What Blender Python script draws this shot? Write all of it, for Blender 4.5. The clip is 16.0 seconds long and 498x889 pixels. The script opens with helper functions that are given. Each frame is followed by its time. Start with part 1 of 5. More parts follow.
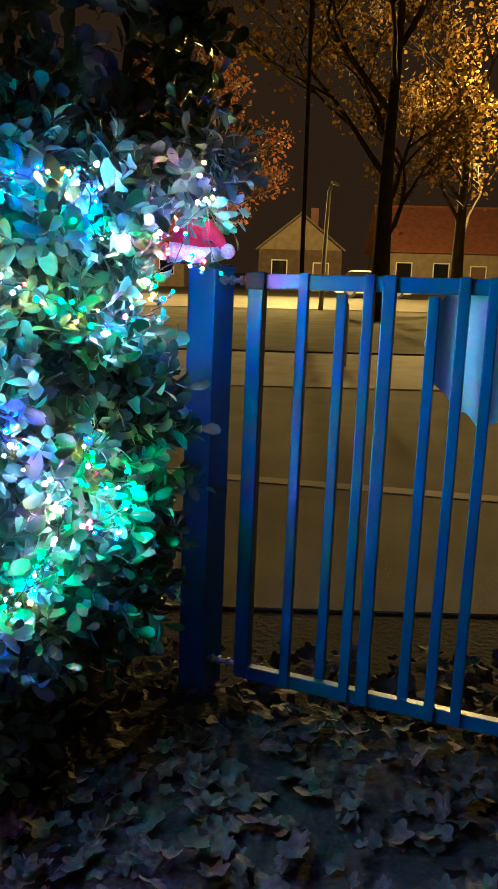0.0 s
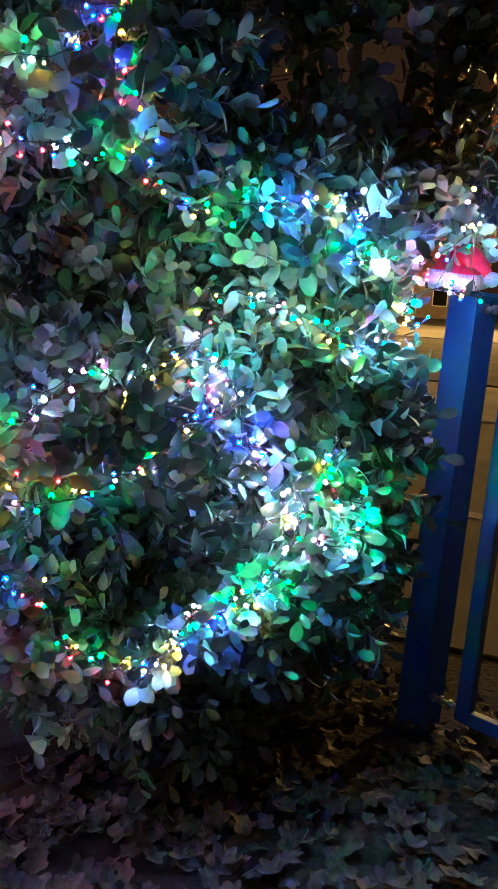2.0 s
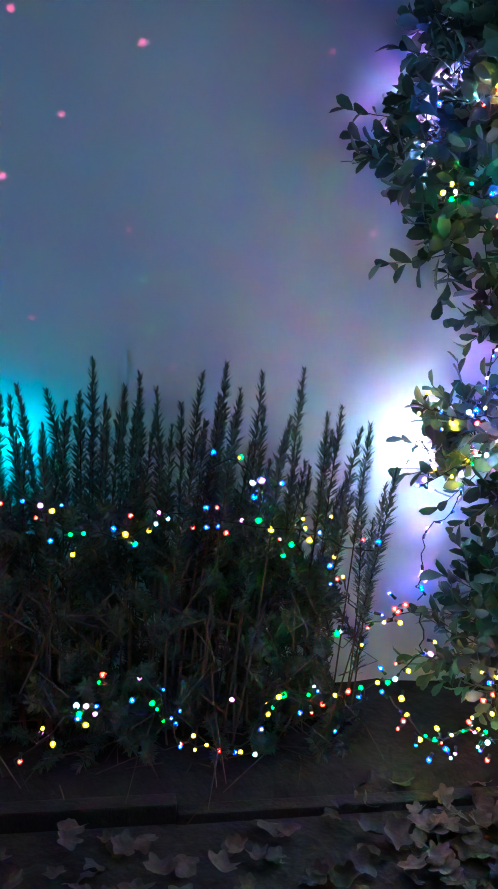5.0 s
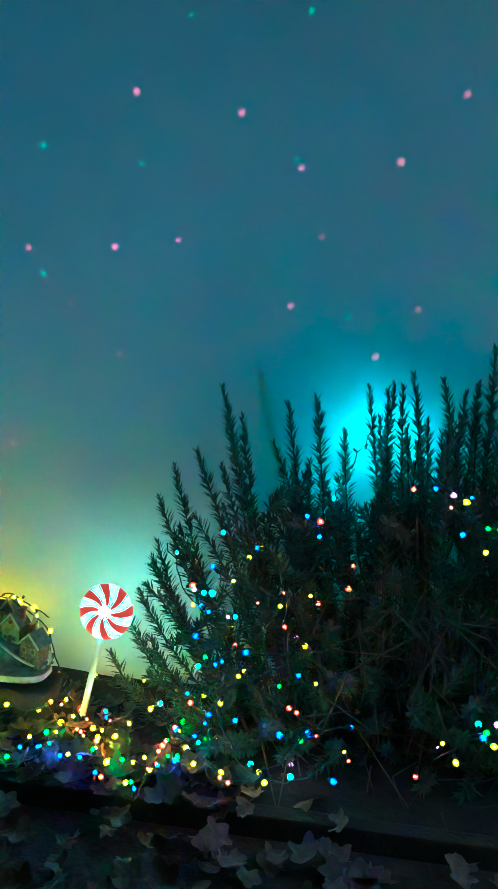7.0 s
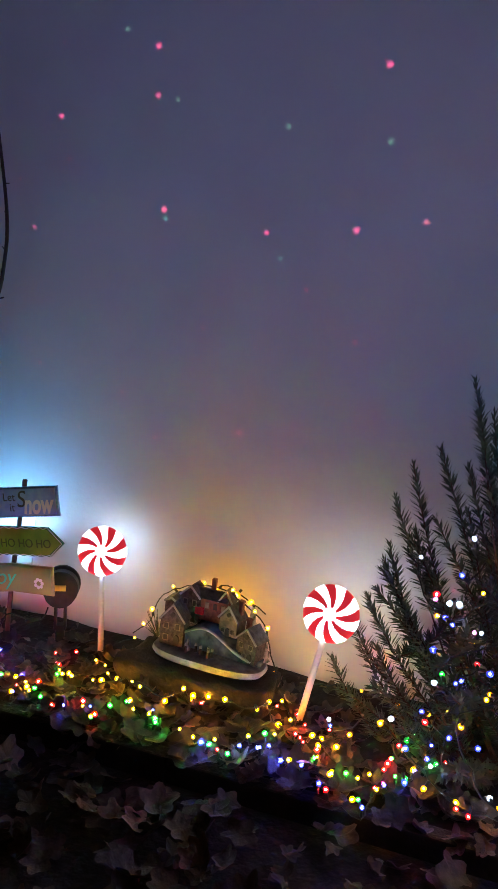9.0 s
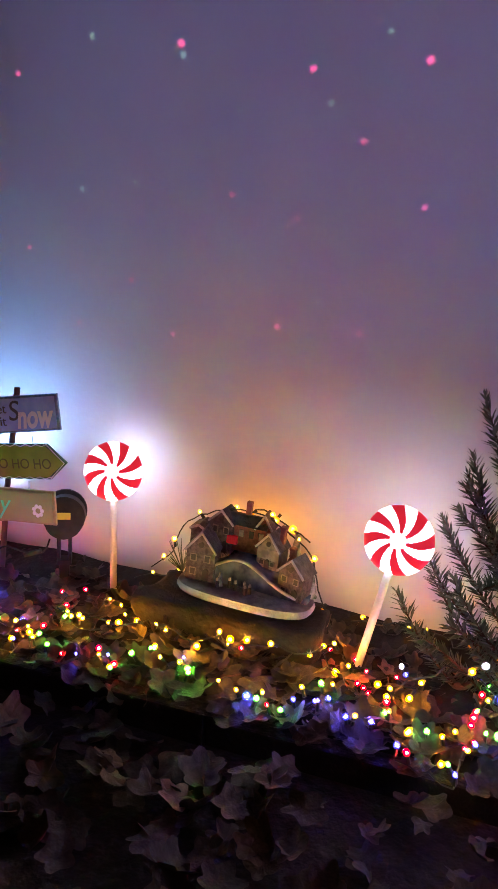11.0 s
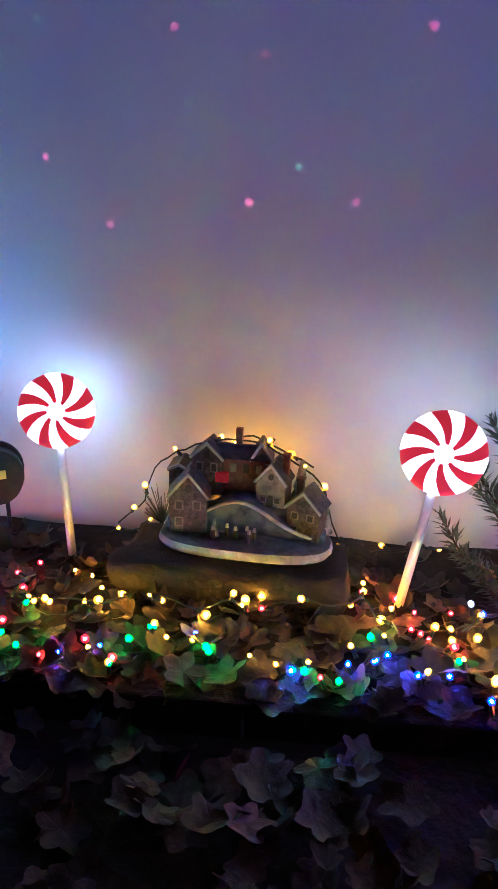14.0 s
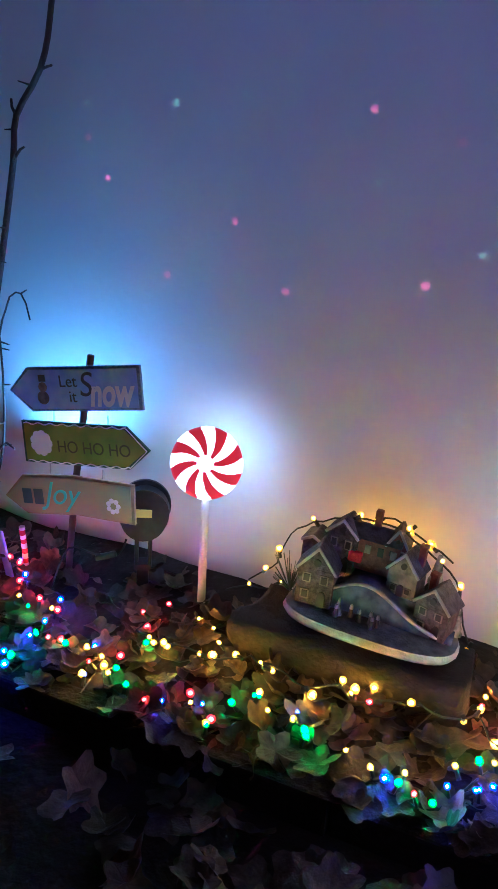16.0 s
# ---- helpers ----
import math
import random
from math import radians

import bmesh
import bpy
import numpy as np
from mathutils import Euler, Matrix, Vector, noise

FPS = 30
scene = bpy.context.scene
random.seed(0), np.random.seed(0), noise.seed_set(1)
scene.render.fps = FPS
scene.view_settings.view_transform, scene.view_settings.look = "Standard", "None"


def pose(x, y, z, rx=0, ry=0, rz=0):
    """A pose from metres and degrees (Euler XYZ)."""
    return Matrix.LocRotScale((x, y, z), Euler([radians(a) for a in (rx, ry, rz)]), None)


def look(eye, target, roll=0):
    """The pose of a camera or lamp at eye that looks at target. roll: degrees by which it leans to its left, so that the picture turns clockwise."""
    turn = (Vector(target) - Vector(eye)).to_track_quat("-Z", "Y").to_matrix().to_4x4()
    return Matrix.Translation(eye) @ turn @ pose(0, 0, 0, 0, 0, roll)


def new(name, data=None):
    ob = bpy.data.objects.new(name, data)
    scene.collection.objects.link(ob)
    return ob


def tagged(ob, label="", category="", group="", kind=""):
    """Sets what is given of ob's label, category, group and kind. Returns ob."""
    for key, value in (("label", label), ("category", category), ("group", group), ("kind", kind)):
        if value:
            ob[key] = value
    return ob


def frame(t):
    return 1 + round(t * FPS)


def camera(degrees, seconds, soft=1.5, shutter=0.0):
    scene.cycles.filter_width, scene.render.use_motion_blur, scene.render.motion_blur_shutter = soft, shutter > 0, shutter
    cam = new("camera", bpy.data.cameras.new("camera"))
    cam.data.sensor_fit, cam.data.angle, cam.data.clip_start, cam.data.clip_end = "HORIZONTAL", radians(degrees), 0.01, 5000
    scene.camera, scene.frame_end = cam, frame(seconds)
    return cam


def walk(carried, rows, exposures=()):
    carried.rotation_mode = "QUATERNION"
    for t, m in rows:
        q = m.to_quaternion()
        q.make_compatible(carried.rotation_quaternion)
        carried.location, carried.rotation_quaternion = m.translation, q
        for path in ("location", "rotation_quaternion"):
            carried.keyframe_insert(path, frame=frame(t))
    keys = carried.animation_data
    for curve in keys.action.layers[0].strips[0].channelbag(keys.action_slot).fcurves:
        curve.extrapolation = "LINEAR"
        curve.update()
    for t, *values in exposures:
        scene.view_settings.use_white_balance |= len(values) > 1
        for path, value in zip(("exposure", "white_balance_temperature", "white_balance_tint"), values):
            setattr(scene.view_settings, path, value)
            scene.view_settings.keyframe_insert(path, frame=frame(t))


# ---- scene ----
cam = camera(35.5, 16.0)
EXPOSURES = [
    (0, 0.5, 4950, -14), (1.5, 0.5, 5350, -6), (2.3, 0.62, 5600, 3), (3, 0.45, 5700, 0), (4, 0.08, 5500, -14), (5, 0.28, 5300, -56), (7.3, 0.02, 3720, -114), (7.8, -0.2, 3900, -112),
    (8.3, -0.42, 5600, -54), (9, -0.4, 7200, 2), (9.5, -0.28, 7500, 10), (11.5, -0.15, 7600, 36), (12.5, -0.2, 6550, 28), (13.2, -0.28, 6100, 21), (14, -0.34, 5400, 12), (15, -0.28, 5050, 7), (16, -0.36, 5150, 5),
]
PATH = [
    (0, (0.02, 0.17, 1.339), (0.0, 2.122, 0.903), 1.4),
    (0.5, (0.01, 0.157, 1.324), (-0.189, 2.103, 0.907), 1.7),
    (1, (0.015, 0.151, 1.321), (-0.257, 2.088, 0.906), 1.9),
    (1.5, (0.027, 0.155, 1.325), (-0.364, 2.073, 0.915), 2.5),
    (2, (0.062, 0.158, 1.325), (-0.6, 2.004, 0.935), 3.5),
    (2.1, (0.065, 0.16, 1.324), (-0.643, 1.989, 0.935), 3.7),
    (2.5, (0.068, 0.154, 1.332), (-0.814, 1.904, 0.935), 3.4),
    (3, (0.078, 0.139, 1.335), (-0.979, 1.8, 0.982), 3.7),
    (3.5, (0.085, 0.129, 1.335), (-1.161, 1.655, 0.993), 4.0),
    (4, (0.065, 0.086, 1.344), (-1.346, 1.453, 0.968), 4.5),
    (4.5, (0.048, 0.008, 1.341), (-1.508, 1.199, 0.94), 4.6),
    (5, (0.057, -0.044, 1.343), (-1.599, 0.995, 0.922), 4.0),
    (5.2, (0.061, -0.063, 1.339), (-1.641, 0.897, 0.912), 3.6),
    (7.3, (-0.211, -0.36, 1.152), (-2.145, 0.025, 0.817), 3.6),
    (7.5, (-0.225, -0.373, 1.155), (-2.168, -0.05, 0.812), 3.9),
    (8, (-0.239, -0.37, 1.145), (-2.202, -0.208, 0.798), 3.8),
    (8.5, (-0.274, -0.358, 1.127), (-2.243, -0.335, 0.777), 3.1),
    (9, (-0.307, -0.467, 1.103), (-2.277, -0.432, 0.759), 3.8),
    (9.2, (-0.342, -0.489, 1.101), (-2.307, -0.448, 0.732), 3.2),
    (11.3, (-0.709, -0.619, 0.934), (-2.626, -0.485, 0.379), 4.0),
    (11.5, (-0.744, -0.648, 0.931), (-2.638, -0.407, 0.335), 2.8),
    (12, (-0.802, -0.73, 0.915), (-2.675, -0.398, 0.297), 0.7),
    (12.5, (-0.888, -0.763, 0.88), (-2.765, -0.419, 0.28), 0.6),
    (13, (-0.969, -0.765, 0.844), (-2.841, -0.451, 0.213), 0.4),
    (13.5, (-1.0, -0.761, 0.848), (-2.843, -0.421, 0.149), -0.2),
    (14, (-1.024, -0.791, 0.854), (-2.843, -0.369, 0.138), -0.2),
    (14.5, (-1.03, -0.82, 0.886), (-2.836, -0.385, 0.144), 0.3),
    (15, (-1.033, -0.818, 0.923), (-2.863, -0.503, 0.179), 0.6),
    (15.5, (-1.044, -0.761, 0.913), (-2.915, -0.648, 0.215), 2.3),
    (16, (-1.046, -0.718, 0.924), (-2.936, -0.76, 0.27), 4.1),
]
walk(cam, [(t, look(e, g, r)) for t, e, g, r in PATH], EXPOSURES)

# ---- world and large lights ----
world = bpy.data.worlds.new("night")
scene.world = world
world.use_nodes = True
world.node_tree.nodes["Background"].inputs["Color"].default_value = (0.17, 0.075, 0.034, 1)
world.node_tree.nodes["Background"].inputs["Strength"].default_value = 0.11


def lamp(name, kind, at, target, colour, watts, size=0.05, cone=90, blend=0.6):
    data = bpy.data.lights.new(name, kind)
    data.color, data.energy = colour, watts
    if kind in ("POINT", "SPOT"):
        data.shadow_soft_size = size
    if kind == "SPOT":
        data.spot_size, data.spot_blend = radians(cone), blend
    ob = new(name, data)
    ob.matrix_world = look(at, target)
    return ob


STREET = (1.0, 0.52, 0.13)
lamp("street_light_near", "POINT", (8.2, 29.5, 8.0), (8.2, 29.5, 0), STREET, 11500, 0.2)
lamp("street_light_far", "POINT", (-5.0, 34.0, 5.0), (-5, 34, 0), STREET, 2600, 0.2)
lamp("street_light_road", "POINT", (1.5, 38.0, 5.5), (1.5, 38, 0), STREET, 7500, 0.2)
# colour wash of the projector that stands by the wall
lamp("projector_beam", "SPOT", (-2.645, -1.165, 0.24), (-2.69, -1.20, 1.2), (0.18, 0.48, 1.0), 34, 0.03, 130, 1.0)
# added spot with no fixture, brightens the wall from the yard side
lamp("added_wall_wash", "SPOT", (0.45, -1.75, 0.45), (-2.30, -0.06, 2.35), (0.25, 0.345, 1.0), 84, 0.03, 70, 0.9)

# ---- materials ----


def material(name, base, rough=0.6, metal=0.0, second=None, scale=20.0, bump=0.0, bump_scale=None, per_piece=0.0, emit=None, power=0.0, sheen=0.0, trans=0.0, mix=(0.35, 0.65), island=False, detail=5.0):
    m = bpy.data.materials.new(name)
    m.use_nodes = True
    nt = m.node_tree
    n, l = nt.nodes, nt.links
    b = n["Principled BSDF"]
    b.inputs["Roughness"].default_value = rough
    b.inputs["Metallic"].default_value = metal
    b.inputs["Transmission Weight"].default_value = trans
    co = n.new("ShaderNodeTexCoord")
    out = None
    if second is not None:
        no = n.new("ShaderNodeTexNoise")
        no.inputs["Scale"].default_value, no.inputs["Detail"].default_value = scale, detail
        l.new(co.outputs["Object"], no.inputs["Vector"])
        ra = n.new("ShaderNodeMapRange")
        ra.inputs["From Min"].default_value, ra.inputs["From Max"].default_value = mix
        l.new(no.outputs["Fac"], ra.inputs["Value"])
        mx = n.new("ShaderNodeMix")
        mx.data_type = "RGBA"
        mx.inputs["A"].default_value, mx.inputs["B"].default_value = (*base, 1), (*second, 1)
        l.new(ra.outputs["Result"], mx.inputs["Factor"])
        out = mx.outputs["Result"]
    if per_piece:
        if island:
            src = n.new("ShaderNodeNewGeometry").outputs["Random Per Island"]
        else:
            src = n.new("ShaderNodeObjectInfo").outputs["Random"]
        hs = n.new("ShaderNodeHueSaturation")
        r1 = n.new("ShaderNodeMapRange")
        r1.inputs["To Min"].default_value, r1.inputs["To Max"].default_value = 1 - per_piece, 1 + per_piece
        l.new(src, r1.inputs["Value"])
        l.new(r1.outputs["Result"], hs.inputs["Value"])
        r2 = n.new("ShaderNodeMapRange")
        r2.inputs["To Min"].default_value, r2.inputs["To Max"].default_value = 0.5 + 0.09 * per_piece, 0.5 - 0.06 * per_piece
        l.new(src, r2.inputs["Value"])
        l.new(r2.outputs["Result"], hs.inputs["Hue"])
        if out is None:
            hs.inputs["Color"].default_value = (*base, 1)
        else:
            l.new(out, hs.inputs["Color"])
        out = hs.outputs["Color"]
    if out is None:
        b.inputs["Base Color"].default_value = (*base, 1)
    else:
        l.new(out, b.inputs["Base Color"])
    if bump:
        nb = n.new("ShaderNodeTexNoise")
        nb.inputs["Scale"].default_value, nb.inputs["Detail"].default_value = bump_scale or scale * 4, 6
        l.new(co.outputs["Object"], nb.inputs["Vector"])
        bp = n.new("ShaderNodeBump")
        bp.inputs["Strength"].default_value, bp.inputs["Distance"].default_value = bump, 0.01
        l.new(nb.outputs["Fac"], bp.inputs["Height"])
        l.new(bp.outputs["Normal"], b.inputs["Normal"])
    if emit is not None:
        b.inputs["Emission Color"].default_value, b.inputs["Emission Strength"].default_value = (*emit, 1), power
    return m


M = {}
M["render"] = material("painted_render", (0.74, 0.73, 0.72), 0.85, second=(0.66, 0.65, 0.65), scale=2.5, bump=0.12, bump_scale=60)
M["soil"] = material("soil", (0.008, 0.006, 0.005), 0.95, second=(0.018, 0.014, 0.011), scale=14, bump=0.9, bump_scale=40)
M["asphalt"] = material("asphalt", (0.12, 0.105, 0.085), 0.9, second=(0.17, 0.15, 0.115), scale=1.3, bump=0.6, bump_scale=120)
M["road"] = material("road_asphalt", (0.10, 0.095, 0.085), 0.7, second=(0.14, 0.13, 0.11), scale=0.5, bump=0.2, bump_scale=20)
M["concrete"] = material("concrete", (0.38, 0.35, 0.30), 0.85, second=(0.28, 0.26, 0.22), scale=1.5, bump=0.4, bump_scale=50)
M["grass"] = material("grass", (0.022, 0.032, 0.009), 0.95, second=(0.075, 0.055, 0.02), scale=1.2, bump=0.8, bump_scale=40)
M["leaf"] = material("evergreen_leaf", (0.055, 0.10, 0.06), 0.36, second=(0.10, 0.15, 0.095), scale=30, per_piece=0.45, island=True)
M["leaf_single"] = material("evergreen_leaf_near", (0.058, 0.105, 0.063), 0.36, second=(0.105, 0.155, 0.10), scale=30, per_piece=0.45)
M["twig"] = material("twig_bark", (0.10, 0.075, 0.05), 0.8, second=(0.16, 0.12, 0.08), scale=60, bump=0.4)
M["dark_twig"] = material("near_black_bark", (0.022, 0.016, 0.014), 0.7, second=(0.04, 0.03, 0.025), scale=60, bump=0.5)
M["needle"] = material("rosemary_needle", (0.055, 0.085, 0.05), 0.55, second=(0.09, 0.11, 0.075), scale=40, per_piece=0.35, island=True)
M["dry_stem"] = material("dry_rosemary_stem", (0.09, 0.05, 0.03), 0.85, second=(0.05, 0.03, 0.02), scale=50)
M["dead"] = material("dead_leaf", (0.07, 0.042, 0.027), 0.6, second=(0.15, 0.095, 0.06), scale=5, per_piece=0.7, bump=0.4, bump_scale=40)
# the same leaves darkened, with the shade over the litter put into the colour
M["dead_bulk"] = material("dimmed_leaf_litter", (0.026, 0.018, 0.014), 0.7, second=(0.062, 0.043, 0.033), scale=45, per_piece=0.5, island=True, bump=0.3)
M["blue_steel"] = material("blue_painted_steel", (0.018, 0.10, 0.235), 0.32, second=(0.014, 0.075, 0.18), scale=6, bump=0.08, bump_scale=90)
M["zinc"] = material("zinc_steel", (0.55, 0.56, 0.58), 0.3, metal=1.0, second=(0.4, 0.4, 0.42), scale=40)
M["sheet"] = material("pale_plastic_sheet", (0.55, 0.78, 0.92), 0.45, second=(0.48, 0.70, 0.86), scale=8)
M["red_felt"] = material("red_felt", (0.62, 0.015, 0.05), 0.9, second=(0.5, 0.01, 0.04), scale=60, bump=0.5)
M["plush"] = material("white_plush", (0.82, 0.82, 0.82), 0.95, second=(0.7, 0.7, 0.72), scale=80, bump=0.9, bump_scale=180)
M["wire"] = material("dark_green_wire", (0.012, 0.02, 0.014), 0.5)
M["black"] = material("black_plastic", (0.010, 0.010, 0.011), 0.55, second=(0.02, 0.02, 0.022), scale=30)
M["black"].node_tree.nodes["Principled BSDF"].inputs["Specular IOR Level"].default_value = 0.2
M["yellow_label"] = material("yellow_label", (0.55, 0.45, 0.12), 0.5)
M["white_label"] = material("white_label", (0.6, 0.58, 0.5), 0.5)
M["stick"] = material("white_plastic_stick", (0.78, 0.77, 0.74), 0.35, second=(0.70, 0.69, 0.67), scale=20)
M["candy_white"] = material("lit_white_plastic", (0.85, 0.85, 0.85), 0.3, emit=(0.80, 0.92, 1.15), power=7.0)
M["candy_red"] = material("lit_red_plastic", (0.55, 0.012, 0.03), 0.3, emit=(0.8, 0.03, 0.05), power=0.75)
M["candy_core"] = material("lollipop_led", (0.9, 0.9, 0.9), 0.3, emit=(0.82, 0.93, 1.15), power=78.0)
M["candy_core_cool"] = material("cool_lollipop_led", (0.9, 0.9, 0.9), 0.3, emit=(0.42, 0.86, 1.45), power=78.0)
M["snow"] = material("snow_resin", (0.42, 0.43, 0.47), 0.7, second=(0.20, 0.21, 0.25), scale=30, bump=0.3)
M["path_resin"] = material("grey_path_resin", (0.13, 0.12, 0.125), 0.7, second=(0.27, 0.26, 0.27), scale=45, bump=0.3)
M["ice"] = material("blue_ice_resin", (0.05, 0.07, 0.11), 0.25, second=(0.14, 0.19, 0.26), scale=40)
M["brick_resin"] = material("brick_red_resin", (0.10, 0.028, 0.026), 0.6, second=(0.17, 0.06, 0.05), scale=90, bump=0.3)
M["stone_resin"] = material("stone_resin", (0.036, 0.026, 0.034), 0.7, second=(0.105, 0.085, 0.095), scale=110, bump=0.4)
M["cream_resin"] = material("cream_resin", (0.24, 0.20, 0.18), 0.6, second=(0.11, 0.095, 0.09), scale=80)
M["roof_resin"] = material("grey_roof_resin", (0.028, 0.025, 0.034), 0.6, second=(0.085, 0.085, 0.11), scale=70, bump=0.4)
M["tree_resin"] = material("green_tree_resin", (0.05, 0.09, 0.06), 0.8, second=(0.4, 0.42, 0.42), scale=70)
M["dark_resin"] = material("dark_resin", (0.03, 0.025, 0.025), 0.5)
M["log"] = material("old_wood_block", (0.024, 0.017, 0.013), 0.95, second=(0.010, 0.008, 0.007), scale=14, bump=0.8, bump_scale=50)
M["sleeper"] = material("dark_timber_edging", (0.008, 0.006, 0.005), 0.95, second=(0.018, 0.014, 0.011), scale=18, bump=0.7)
M["sign_blue"] = material("blue_glitter_board", (0.26, 0.42, 0.80), 0.5, second=(0.36, 0.52, 0.84), scale=40)
M["sign_blue_edge"] = material("blue_check_border", (0.10, 0.20, 0.34), 0.5, second=(0.25, 0.37, 0.5), scale=160)
M["sign_green"] = material("olive_green_board", (0.15, 0.25, 0.02), 0.5, second=(0.27, 0.34, 0.04), scale=14)
M["sign_green_edge"] = material("dark_green_border", (0.03, 0.10, 0.05), 0.5)
M["sign_gold"] = material("muted_gold_green_board", (0.34, 0.30, 0.10), 0.5, second=(0.18, 0.34, 0.17), scale=7)
M["sign_gold_edge"] = material("tan_border", (0.36, 0.29, 0.14), 0.5, second=(0.28, 0.22, 0.1), scale=90)
M["white_paint"] = material("white_print", (0.85, 0.85, 0.85), 0.5)
M["teal_paint"] = material("teal_print", (0.08, 0.72, 0.46), 0.4)
M["dark_paint"] = material("dark_print", (0.06, 0.07, 0.09), 0.6)
M["olive_paint"] = material("olive_print", (0.09, 0.10, 0.02), 0.6)
M["brown_post"] = material("brown_wood_post", (0.12, 0.06, 0.05), 0.7, second=(0.07, 0.035, 0.03), scale=40)
M["bark"] = material("tree_bark", (0.07, 0.05, 0.035), 0.95, second=(0.11, 0.08, 0.055), scale=4, bump=0.8)
M["autumn"] = material("autumn_leaf", (0.10, 0.055, 0.010), 0.85, second=(0.05, 0.032, 0.008), scale=2, per_piece=0.5, island=True)
M["rust_leaf"] = material("rust_leaf", (0.10, 0.035, 0.014), 0.8, second=(0.06, 0.025, 0.012), scale=2, per_piece=0.5, island=True)
M["pale_wall"] = material("pale_house_wall", (0.20, 0.155, 0.105), 0.9, second=(0.15, 0.115, 0.08), scale=2)
M["dim_wall"] = material("dark_brown_house_wall", (0.06, 0.04, 0.03), 0.9, second=(0.09, 0.06, 0.04), scale=2)
M["tiles"] = material("red_brown_roof_tiles", (0.22, 0.07, 0.04), 0.85, second=(0.14, 0.05, 0.03), scale=3, bump=0.5)
M["grey_tiles"] = material("tan_roof_tiles", (0.12, 0.09, 0.065), 0.85, second=(0.08, 0.065, 0.05), scale=3, bump=0.5)
M["glass"] = material("dark_window_glass", (0.01, 0.01, 0.012), 0.08)
M["car_paint"] = material("white_car_paint", (0.75, 0.74, 0.70), 0.25)
M["rubber"] = material("rubber", (0.015, 0.015, 0.015), 0.8)
M["post_paint"] = material("pale_post_paint", (0.6, 0.58, 0.52), 0.5, second=(0.5, 0.48, 0.42), scale=8)



def let_through(m, colour):
    """Thin leaves: half of the light passes through."""
    n, l = m.node_tree.nodes, m.node_tree.links
    t = n.new("ShaderNodeBsdfTranslucent")
    t.inputs["Color"].default_value = (*colour, 1)
    mx = n.new("ShaderNodeMixShader")
    l.new(n["Principled BSDF"].outputs["BSDF"], mx.inputs[1])
    l.new(t.outputs["BSDF"], mx.inputs[2])
    l.new(mx.outputs["Shader"], n["Material Output"].inputs["Surface"])


let_through(M["autumn"], (0.10, 0.055, 0.008))
let_through(M["rust_leaf"], (0.09, 0.03, 0.008))

LED = {"red": (0.95, 0.012, 0.02), "green": (0.004, 1.0, 0.08), "blue": (0.03, 0.09, 1.8), "amber": (0.95, 0.43, 0.02), "white": (0.56, 0.80, 1.3), "cyan": (0.02, 0.72, 1.3), "pink": (0.95, 0.24, 0.95)}
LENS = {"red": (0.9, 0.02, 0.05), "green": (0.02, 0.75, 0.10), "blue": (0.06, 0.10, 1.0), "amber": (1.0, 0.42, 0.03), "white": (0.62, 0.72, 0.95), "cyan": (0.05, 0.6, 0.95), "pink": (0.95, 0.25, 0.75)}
# the faint rest of the spectrum that each colour of lamp gives off
REST = {"red": 0.28, "green": 0.2, "blue": 0.38, "amber": 0.28, "white": 0.3, "cyan": 0.3, "pink": 0.3}


def led_material(key, power):
    name = "led_%s_%d" % (key, power)
    if name not in M:
        rgb = tuple(max(c, REST[key] * 0.10 * max(LED[key])) for c in LED[key])
        M[name] = material(name, tuple(min(1, c) for c in LED[key]), 0.3, emit=rgb, power=power * 6.8)
    return M[name]


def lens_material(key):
    """The clear coloured cap of a lamp; its own emission stands in for the halo round the chip."""
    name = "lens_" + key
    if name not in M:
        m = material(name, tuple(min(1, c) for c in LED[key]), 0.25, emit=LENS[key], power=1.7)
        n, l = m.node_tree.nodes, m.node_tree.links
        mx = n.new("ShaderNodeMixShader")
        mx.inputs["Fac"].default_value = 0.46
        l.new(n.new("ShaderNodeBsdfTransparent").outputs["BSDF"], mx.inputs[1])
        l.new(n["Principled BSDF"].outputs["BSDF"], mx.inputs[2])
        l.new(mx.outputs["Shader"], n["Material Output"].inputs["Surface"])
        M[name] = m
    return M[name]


# ---- mesh helpers ----


def mesh_of(name, bm, mat):
    me = bpy.data.meshes.new(name)
    bm.normal_update()
    bm.to_mesh(me)
    bm.free()
    if mat:
        me.materials.append(mat)
    return me


def part(name, bm, mat, parent=None, label="", smooth=False):
    me = mesh_of(name, bm, mat)
    if smooth:
        me.polygons.foreach_set("use_smooth", [True] * len(me.polygons))
    ob = new(name, me)
    if parent:
        ob.parent = parent
    if label:
        ob["label"] = label
    return ob


def empty(name, label, category, at=(0, 0, 0), turn=0.0, group="", kind=""):
    ob = new(name)
    ob.matrix_world = pose(*at, 0, 0, turn)
    ob.empty_display_size = 0.02
    return tagged(ob, label, category, group, kind)


def box(bm, size, m=None, bevel=0.0):
    r = bmesh.ops.create_cube(bm, size=1.0)
    vs = r["verts"]
    bmesh.ops.scale(bm, vec=size, verts=vs)
    if bevel:
        es = list({e for v in vs for e in v.link_edges})
        r = bmesh.ops.bevel(bm, geom=es, offset=bevel, segments=2, affect="EDGES", profile=0.6)
        vs = list({v for f in r["faces"] for v in f.verts} | {v for v in vs if v.is_valid})
    if m is not None:
        bmesh.ops.transform(bm, matrix=m, verts=vs)
    return vs


